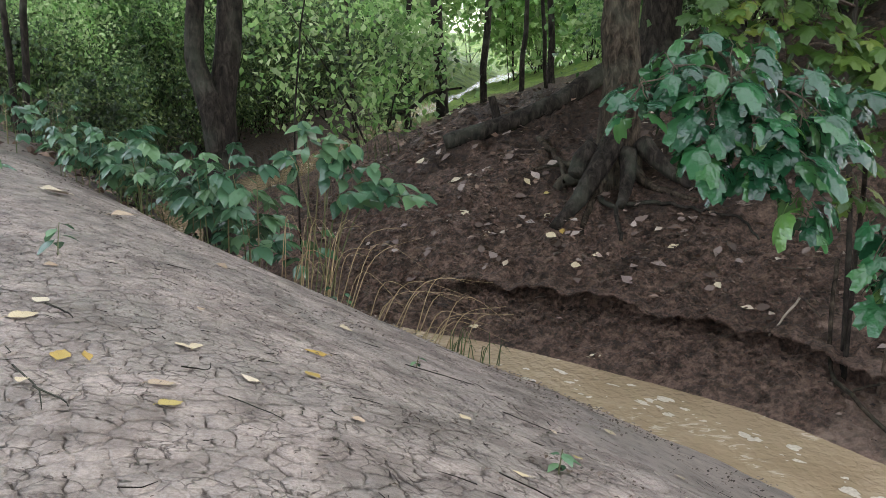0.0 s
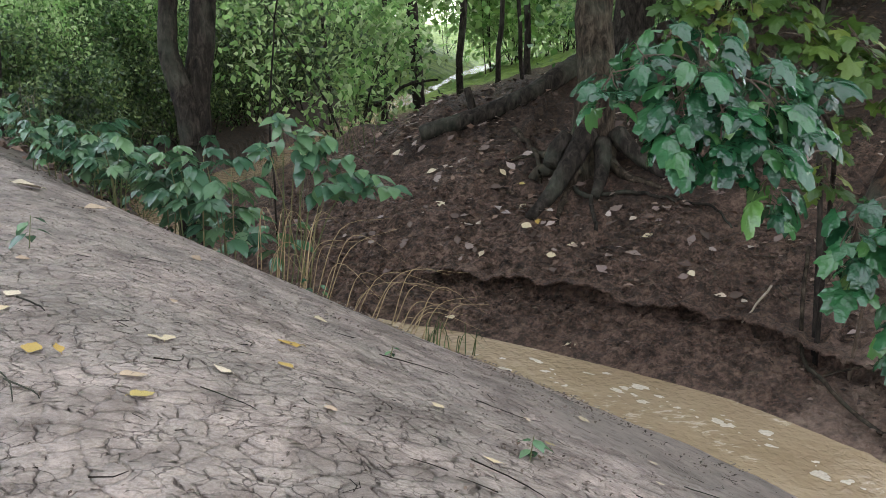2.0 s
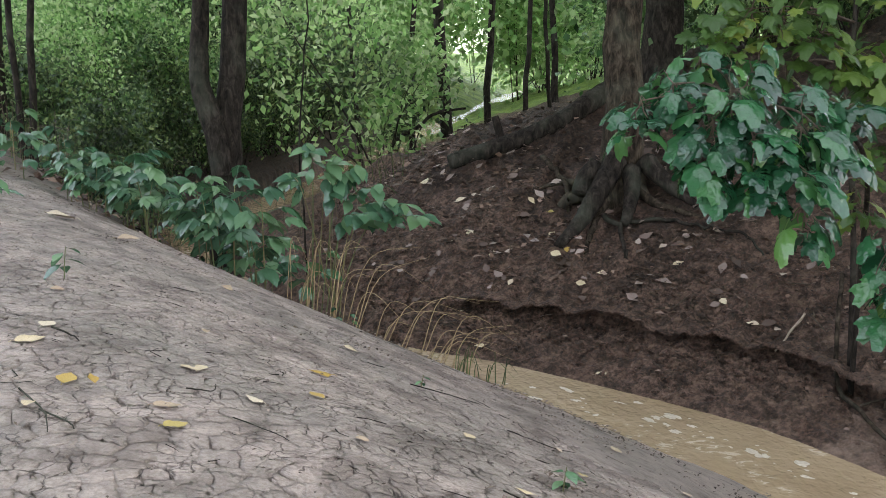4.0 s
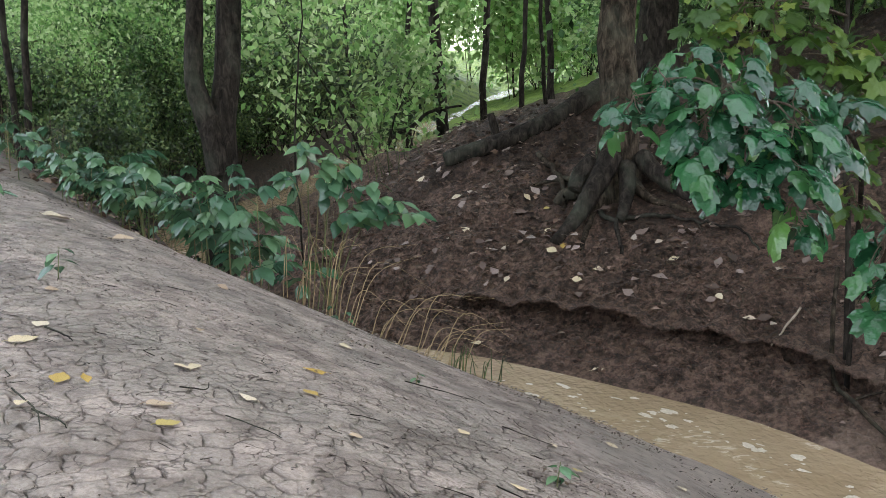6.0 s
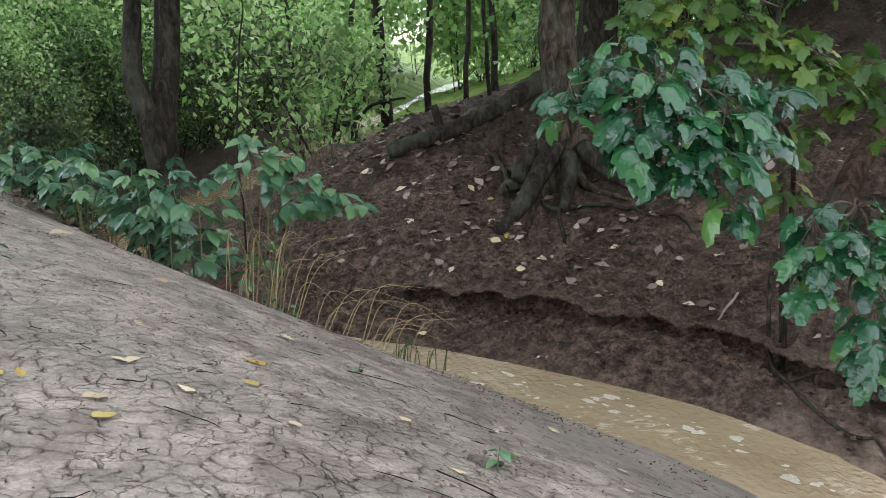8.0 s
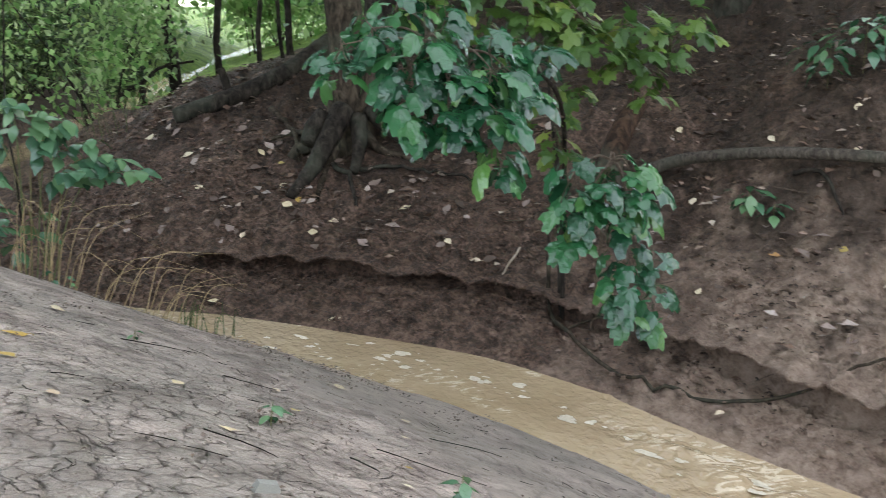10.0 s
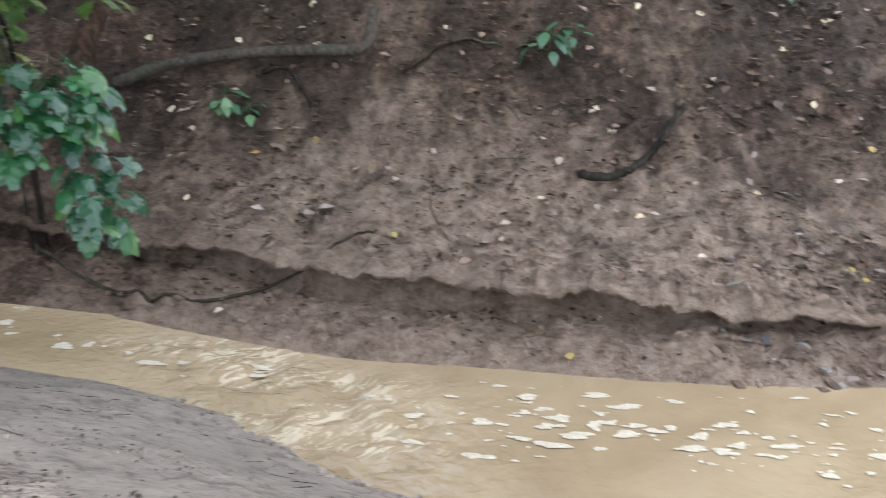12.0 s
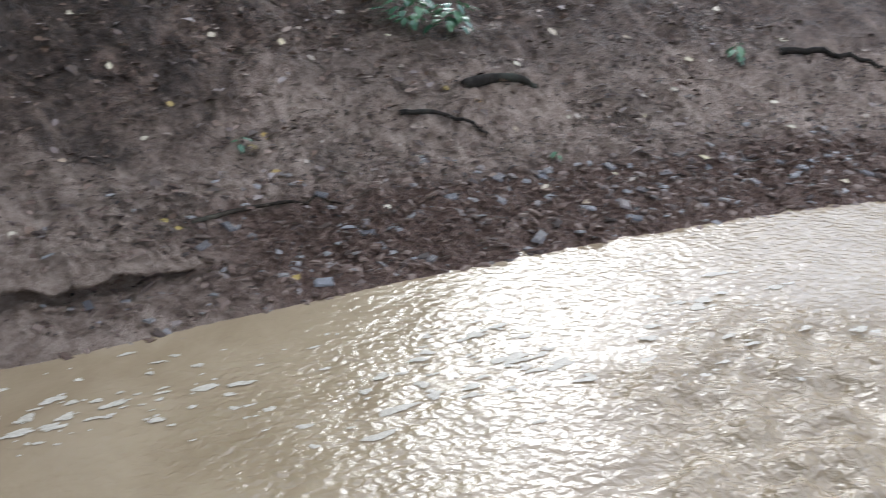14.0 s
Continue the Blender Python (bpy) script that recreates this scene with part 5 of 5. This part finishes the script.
# ---- fallen leaves ----
fallen("pale", [(-1.01, 3.71, .15), (-1.02, 3.18, .11), (.32, 3.34, .075), (1.02, 5.5, .13), (-1.95, 4.7, .11), (-1.72, 3.95, .10), (-1.73, 3.71, .13), (-1.39, 3.06, .08), (-1.16, 4.48, .07), (-.32, 3.32, .08), (-.7, 3.48, .09),
                (.08, 3.97, .08), (-2.86, 7.3, .3), (-2.4, 6.9, .2), (-1.44, 6.1, .13), (-.56, 5.4, .14), (.9, 3.05, .05), (1.15, 4.1, .06), (.55, 4.7, .08), (1.35, 5.0, .07)], "the cracked clay")
fallen("gold", [(-.93, 2.99, .1), (-.54, 4.31, .12), (-.51, 3.77, .09), (-1.38, 3.3, .1), (-1.28, 3.34, .07), (.62, 4.1, .07), (1.0, 3.4, .06)], "the cracked clay")
fallen("pale", [(.1, 12.3, .2), (-.25, 12.9, .2), (2.38, 10.0, .15), (1.25, 11.2, .16), (1.0, 11.8, .16), (.55, 11.0, .22), (1.37, 10.1, .14), (.66, 10.3, .14), (1.37, 8.7, .16), (.36, 9.4, .14), (2.96, 8.9, .16), (1.15, 10.6, .18), (2.7, 9.3, .15), (.3, 11.4, .18), (1.7, 10.2, .13)], "the dark bank")
fallen("gold", [(1.35, 10.7, .16), (1.2, 11.5, .12), (5.64, 6.93, .14), (5.29, 7.28, .14), (5.93, 6.4, .11), (5.47, 5.6, .11), (6.24, 3.77, .16), (7.68, 2.55, .13), (5.56, 3.73, .12), (7.43, 1.48, .13), (8.83, 2.15, .12), (9.33, 2.4, .16), (9.04, 2.36, .12), (10.9, .6, .14), (8.75, 1.86, .12), (10.87, .9, .13), (9.07, 3.2, .12), (7.7, 2.7, .1)], "the dark bank")
fallen("pale", [(4.09, 6.1, .13), (5.11, 8.55, .14), (5.32, 9.33, .16), (5.82, 8.4, .14), (4.52, 7.37, .12), (6.45, 7.9, .14), (5.95, 4.8, .1), (6.62, 4.9, .13), (6.96, 3.57, .13), (7, 4.17, .12), (7.9, 3.6, .1), (9.07, 3.78, .13), (7.52, 5.12, .13), (9.9, 4.2, .16), (9.4, 4.28, .13),
                (7.45, 4.84, .14), (8.6, 3.28, .1), (10.75, .12, .13), (11.3, -.4, .13), (9.83, -.3, .16), (8.79, 1.08, .15), (10.99, -1.9, .16), (11.93, -2.78, .16), (11.17, -3.26, .18), (14.6, -2.1, .2), (13.1, -1.76, .18), (12.77, -2.7, .14), (12.7, -.1, .2), (9.73, -.72, .13), (14.2, -3.0, .16)], "the dark bank")
fallen("pale", [(14.4, -3.9, .16), (10.2, 3.2, .13), (8.4, 5.3, .13), (8.9, 4.9, .12), (10.5, 2.6, .13), (11.4, 1.7, .13), (12.2, .9, .13), (11.8, .3, .14), (13.2, -.9, .15), (12.2, -1.5, .13), (7.1, 6.6, .12), (6.1, 7.4, .12), (11.6, -1.2, .12), (10.3, -.9, .1)], "the dark bank")


# ---- loose soil, stones and litter ----
def scatter(rng, n, x0, x1, y0, y1, keep):
    x, y = rng.uniform(x0, x1, n * 6), rng.uniform(y0, y1, n * 6)
    dF = along(FAR, x, y)[0]
    dN = -along(NEAR, x, y)[0]
    ok = keep(x, y, dF, dN, rng.random(n * 6))
    x, y = x[ok][:n], y[ok][:n]
    return x, y, ground(x, y)[0]


ROCK = np.array([(-1, -.6, -.5), (.9, -.8, -.5), (1, .6, -.5), (-.7, .9, -.5), (-.7, -.5, .5), (.6, -.6, .45), (.75, .4, .55), (-.5, .6, .5), (0, 0, .62)])
ROCK_FACES = np.array([(0, 1, 5), (0, 5, 4), (1, 2, 6), (1, 6, 5), (2, 3, 7), (2, 7, 6), (3, 0, 4), (3, 4, 7), (4, 5, 8), (5, 6, 8), (6, 7, 8), (7, 4, 8)])


def pebbles(name, spots, sizes, flat, material, label, category, seed):
    rng = np.random.default_rng(seed)
    x, y, z = spots
    n = len(x)
    a = rng.uniform(0, 6.28, n)
    s = ROCK[None] * (1 + 0.5 * (rng.random((n, 9, 3)) - 0.5)) * sizes[:, None, None] * np.array([1, 0.75, flat])
    tip = rng.normal(0, 0.25, (n, 2))
    zz = s[..., 2] + s[..., 0] * tip[:, :1] + s[..., 1] * tip[:, 1:]
    v = np.stack([x[:, None] + s[..., 0] * np.cos(a)[:, None] - s[..., 1] * np.sin(a)[:, None], y[:, None] + s[..., 0] * np.sin(a)[:, None] + s[..., 1] * np.cos(a)[:, None], z[:, None] + zz + sizes[:, None] * flat * 0.25], -1)
    f = (ROCK_FACES[None] + (np.arange(n) * 9)[:, None, None]).reshape(-1, 3)
    me = mesh_of(name, v.reshape(-1, 3), f, material, False)
    if material == MUD:
        _, pale, litter, _, gravel = ground(x, y, False)
        for key, val in (("pale", pale), ("litter", litter), ("gravel", gravel), ("bank", pale * 0 + 1)):
            paint(me, key, np.repeat(np.clip(val + 0.2 * (rng.random(n) - 0.5), 0, 1), 9))
    return tagged(new(name, me), label, category, kind="stuff")


rng0 = np.random.default_rng(77)
spots = scatter(rng0, 15000, -2, 12, -4, 15, lambda x, y, a, b, r: (a > 0.1) & (a < 4.5) & (r < np.exp(-np.abs(a - 1.0) / 1.3)))
pebbles("clods", spots, 0.007 + 0.04 * rng0.random(len(spots[0])) ** 2.2, 0.6, MUD, "dark crumbs and clods of soil on the bank", "soil", 1)
spots = scatter(rng0, 3200, -1, 8.5, 0, 11, lambda x, y, a, b, r: (a > 0.45) & (a < 1.05))
pebbles("ledge_crumbs", spots, rng0.uniform(0.01, 0.05, len(spots[0])), 0.6, MUD, "crumbling soil along the ragged edge of the bank", "soil", 3)
spots = scatter(rng0, 2600, 5.5, 14, -6, 4, lambda x, y, a, b, r: (a > -0.12) & (a < 1.7) & ((x - y) / 1.414 > 2.0 + 0.9 * r) & (r < 1.35 - 0.5 * a))
pebbles("gravel", spots, 0.012 + 0.06 * rng0.random(len(spots[0])) ** 1.8, 0.32, STONE.m, "flat wet shale stones along the water's edge", "gravel", 2)


def flat_stones():
    """Single slabs of shale lying among the gravel."""
    rng = np.random.default_rng(66)
    x, y, z = scatter(rng, 42, 6.2, 13.5, -5, 3, lambda x, y, a, b, r: (a > 0.06) & (a < 1.3) & ((x - y) / 1.414 > 2.6))
    kinds = [mesh_of("flat_stone", ROCK * (1 + 0.3 * (rng.random(ROCK.shape) - 0.5)) * [1, 0.72, 0.16], ROCK_FACES, SLATE, False) for _ in range(5)]
    for k in range(len(x)):
        ob = new("flat_stone", kinds[k % 5])
        ob.matrix_world = laid(float(x[k]), float(y[k]), rng.uniform(0, 360), rng.uniform(0.045, 0.11), 0.02, rng.uniform(-9, 9))
        tagged(ob, "flat wet slab of grey shale among the gravel", "stone", "shale slabs at the water's edge")


SLATE_MAT = Mat("slate", 0.4, 0.4)
SLATE_MAT.colour(SLATE_MAT.mix(SLATE_MAT.math("MULTIPLY", SLATE_MAT.noise(9.0, 5), 0.7), SLATE_MAT.ramp(random_fac(SLATE_MAT), [(0.0, (0.1, 0.1, 0.11)), (0.4, (0.16, 0.14, 0.135)), (0.7, (0.24, 0.18, 0.155)), (1.0, (0.3, 0.3, 0.31))]), (0.09, 0.07, 0.06)))
SLATE_MAT.bump(SLATE_MAT.noise(14.0, 5), 0.5, 0.05)
SLATE = SLATE_MAT.m
flat_stones()


def leaf_litter(spots, sizes, material, label, seed, flat=0.28):
    rng = np.random.default_rng(seed)
    x, y, z = spots
    n = len(x)
    a = rng.uniform(0, 6.28, n)
    d = np.stack([np.cos(a), np.sin(a), rng.normal(0.05, 0.25, n)], -1)
    me = leaf_cloud("leaf_litter", np.stack([x, y, z + 0.022], -1), d, sizes, material, rng, flat, 1.0)
    return tagged(new("leaf_litter", me), label, "leaf litter", kind="stuff")


spots = scatter(rng0, 9500, -1, 14, -4, 14, lambda x, y, a, b, r: (a > 0.15 + 0.7 * r) & (a < 4.5) & (fbm(x * 1.7, y * 1.7, 3, 331) > -0.2 + 0.35 * r))
leaf_litter(spots, rng0.uniform(0.02, 0.075, len(spots[0])), BANK_LITTER, "small dark bits of leaf and bark on the bank", 9, 0.3)
spots = scatter(rng0, 10000, -4, 15, -5, 17, lambda x, y, a, b, r: (a > 0.7) & (a < 6.5) & (r < 0.25 + 0.75 * smooth01((a - 1.0) / 1.5)) & (fbm(x * 1.3, y * 1.3, 3, 301) > -0.25 + 0.3 * r))
leaf_litter(spots, rng0.uniform(0.04, 0.13, len(spots[0])), BROWN_LEAF, "brown dead leaves scattered over the bank", 5)
spots = scatter(rng0, 1900, -4.5, 2.4, 2, 9, lambda x, y, a, b, r: (b > 0.1) & (b < 3.0) & (fbm(x * 1.6, y * 1.6, 3, 311) > -0.02 + 0.22 * r))
leaf_litter(spots, rng0.uniform(0.01, 0.036, len(spots[0])), CLAY_LITTER, "small dark bits of leaf and bark on the clay", 6, 0.15)
spots = scatter(rng0, 1300, -3.2, 3.2, 1.2, 7.0, lambda x, y, a, b, r: (b > 0.15) & (r < 0.6 - 0.35 * smooth01(x - 0.6) + 0.6 * fbm(x * 2, y * 2, 3, 315)))
leaf_litter(spots, rng0.uniform(0.008, 0.022, len(spots[0])), CLAY_LITTER, "dark crumbs of leaf and twig on the clay", 8, 0.12)
spots = scatter(rng0, 130, 2.4, 4.4, 0.8, 5.2, lambda x, y, a, b, r: (b > -0.02) & (b < 0.3))
pebbles("lip_crumbs", spots, rng0.uniform(0.012, 0.035, len(spots[0])), 0.6, CLAY, "lumps of wet clay along the lip of the bank", "soil", 4)


def twig_litter(spots, longest, label, seed, material):
    """Thin broken bits of twig and root lying about."""
    rng = np.random.default_rng(seed)
    pieces = []
    for x, y, z in zip(*spots):
        a, ln = rng.uniform(0, 6.28), longest * rng.uniform(0.15, 1.0) ** 1.5
        d = np.array([math.cos(a), math.sin(a)]) * ln / 2
        bend = rng.normal(0, 0.12 * ln, 2)
        xs, ys = np.array([x - d[0], x + bend[0], x + d[0]]), np.array([y - d[1], y + bend[1], y + d[1]])
        zs = ground(xs, ys)[0] + 0.014 + 0.006 * rng.random(3)
        pieces.append(tube(np.stack([xs, ys, zs], -1), np.array([1.0, 0.85, 0.5]) * rng.uniform(0.0015, 0.004) * (longest / 0.2), 4, 0.2, seed))
    return tagged(new("twig_litter", mesh_of("twig_litter", *join(pieces), material)), label, "twigs", kind="stuff")


spots = scatter(rng0, 230, -2.6, 3.2, 1.6, 6.5, lambda x, y, a, b, r: (b > 0.1) & (fbm(x * 1.8, y * 1.8, 3, 341) > -0.12 + 0.25 * r))
twig_litter(spots, 0.14, "short dark broken twigs strewn on the cracked clay", 71, BARK_DARK)
spots = scatter(rng0, 380, -1, 13, -4, 14, lambda x, y, a, b, r: (a > 0.7) & (a < 4.5))
twig_litter(spots, 0.45, "thin dark broken roots and twigs on the bank", 72, TWIG)
spots = scatter(rng0, 2600, -14, -2, 9, 19, lambda x, y, a, b, r: b > 0.3)
leaf_litter(spots, rng0.uniform(0.06, 0.16, len(spots[0])), BROWN_LEAF, "brown dead leaves under the weeds", 7, 0.5)

spots = scatter(rng0, 650, -2, 14, -4, 14, lambda x, y, a, b, r: (a > 0.9) & (a < 4.6) & (fbm(x * 1.1, y * 1.1, 3, 351) > -0.15 + 0.3 * r))
leaf_litter(spots, rng0.uniform(0.07, 0.19, len(spots[0])), GREY_LITTER, "flat grey-brown dead leaves lying on the bank", 12, 0.2)
spots = scatter(rng0, 120, -1.5, 4.2, 8.8, 14, lambda x, y, a, b, r: (a > 0.9) & (a < 4.0))
fallen("grey", [(x, y, s) for x, y, s in zip(spots[0], spots[1], rng0.uniform(0.09, 0.24, len(spots[0])))], "the dark bank")
spots = scatter(rng0, 45, 4.5, 13, -4, 9, lambda x, y, a, b, r: (a > 0.8) & (a < 3.6))
fallen("grey", [(x, y, s) for x, y, s in zip(spots[0], spots[1], rng0.uniform(0.06, 0.13, len(spots[0])))], "the dark bank")

# ---- small plants ----
def sprout(x, y, count, size, label, seed, material_mesh):
    rng = random.Random(seed)
    ob = thing("sprout", on_ground(x, y), label, "plant", "small plants")
    line = line_of([(0, 0, -0.03), (0.01, 0, size * 0.4), (0.02, 0.01, size * 0.9)], 4)
    part("stem", mesh_of("stem", *tube(line, np.linspace(0.004, 0.002, len(line)), 5), STEM_GREEN), ob)
    for k in range(count):
        an = k * 137.5 + rng.uniform(-20, 20)
        t = 0.35 + 0.6 * k / count
        lf = part("leaf", rng.choice(material_mesh), ob)
        lf.matrix_local = pose(0.02 * t, 0, size * t, 0, 0, an) @ pose(0, size * (0.1 if size < 0.26 else rng.uniform(0.1, 0.6)), 0, rng.uniform(-35, 15), 0, 0) @ Matrix.Scale(min(size, 0.26) * rng.uniform(0.45, 0.8), 4)
    return ob


for n, (x, y, c, s) in enumerate([(-2.02, 4.95, 6, .2), (.46, 3.62, 5, .12), (1.1, 3.0, 6, .13), (-.15, 5.0, 3, .08), (7.55, 5.7, 16, .34), (7.75, 5.6, 12, .28), (5.27, 7.83, 14, .3), (5.4, 7.6, 8, .22), (6.7, 8.2, 40, .6), (7.05, 8.0, 36, .55), (6.45, 8.4, 30, .5), (11.7, 1.5, 44, .5), (12.0, 1.1, 34, .45), (12.1, 1.9, 40, .55), (13.4, -2.3, 8, .25), (10.3, -.33, 5, .16), (8.95, 2.5, 5, .14), (9.9, 4.6, 14, .3), (-3.4, 6.9, 9, .28), (-3.2, 6.4, 7, .2)]):
    sprout(x, y, c, s, "small green seedling growing from the mud" if s < 0.25 else "low green plant growing on the bank", 600 + n, WEED_LEAFLET)


def foam_patches():
    """Flat clots of foam adrift on the pool and the riffle."""
    rng = np.random.default_rng(55)
    verts, faces, n = [], [], 0
    x, y = rng.uniform(1, 9.5, 6000), rng.uniform(-3.5, 8.5, 6000)
    dF, dN = -along(FAR, x, y)[0], along(NEAR, x, y)[0]
    mid = dF / (dF + dN + 1e-6)
    ok = (dF > 0.12) & (dN > 0.12) & (rng.random(6000) < np.exp(-(((mid - 0.36) / 0.15) ** 2)) * 0.9) & (fbm(x * 1.1, y * 1.1, 3, 321) > -0.05)
    x, y = x[ok][:900], y[ok][:900]
    # a string of clots down the middle of the upper run, and a denser raft in the pool
    t = rng.random(110)
    run = line_of([(0.9, 8.3), (1.52, 7.78), (2.05, 7.45), (2.55, 6.95), (3.1, 6.2), (3.6, 5.3)], 8)
    k = (t[:40] * (len(run) - 1)).astype(int)
    pool = line_of([(4.6, 4.2), (5.2, 3.3), (5.6, 2.5), (6.1, 1.6), (6.6, 0.7)], 8)
    q = (t[40:] * (len(pool) - 1)).astype(int)
    x = np.r_[x, run[k, 0] + rng.normal(0, 0.1, 40), pool[q, 0] + rng.normal(0, 0.3, 70)]
    y = np.r_[y, run[k, 1] + rng.normal(0, 0.08, 40), pool[q, 1] + rng.normal(0, 0.3, 70)]
    wet = (along(FAR, x, y)[0] < -0.1) & (along(NEAR, x, y)[0] > 0.1)
    x, y = x[wet], y[wet]
    z = level(x, y) + 0.006
    flow = np.array([0.62, -0.78])
    for k in range(len(x)):
        r = 0.007 + 0.036 * rng.random() ** 2
        m = 18
        a = np.linspace(0, 6.283, m, endpoint=False)
        ph = rng.uniform(0, 6.28, 3)
        rad = r * (1 + 0.25 * np.sin(2 * a + ph[0]) + 0.16 * np.sin(3 * a + ph[1]) + 0.1 * np.sin(5 * a + ph[2]) + 0.3 * (rng.random(m) - 0.5))
        u, v = rad * np.cos(a) * rng.uniform(1.0, 3.0), rad * np.sin(a)
        ring = np.stack([x[k] + u * flow[0] - v * flow[1], y[k] + u * flow[1] + v * flow[0], np.full(m, z[k])], -1)
        verts += [ring, np.array([[x[k], y[k], z[k] + 0.0015]]) + (ring - [x[k], y[k], z[k]]) * 0.6, np.array([[x[k], y[k], z[k] + 0.002]])]
        for q in range(m):
            w = (q + 1) % m
            faces += [(n + q, n + w, n + m + w), (n + q, n + m + w, n + m + q), (n + m + q, n + m + w, n + 2 * m)]
        n += 2 * m + 1
    return tagged(new("foam", mesh_of("foam", np.concatenate(verts), np.array(faces), FOAM)), "pale flecks of foam adrift on the muddy water", "foam", kind="stuff")


foam_patches()
stone_at = laid(.38, 2.62, 20, 0.05, 0.02)
stone_ob = new("stone", mesh_of("stone", ROCK * [1, .8, .7], ROCK_FACES, STONE_GREY, False))
stone_ob.matrix_world = stone_at
tagged(stone_ob, "small grey angular stone on the clay", "stone")
bough("bark_piece", [(11.0, .75, 0.0), (11.25, .48, 0.02), (11.5, .2, 0.03), (11.62, .02, 0.0)], 0.07, 0.03, "dark flat piece of bark on the bank", "bark", BARK_DARK, 9)

build_plates(GROUND_OB)
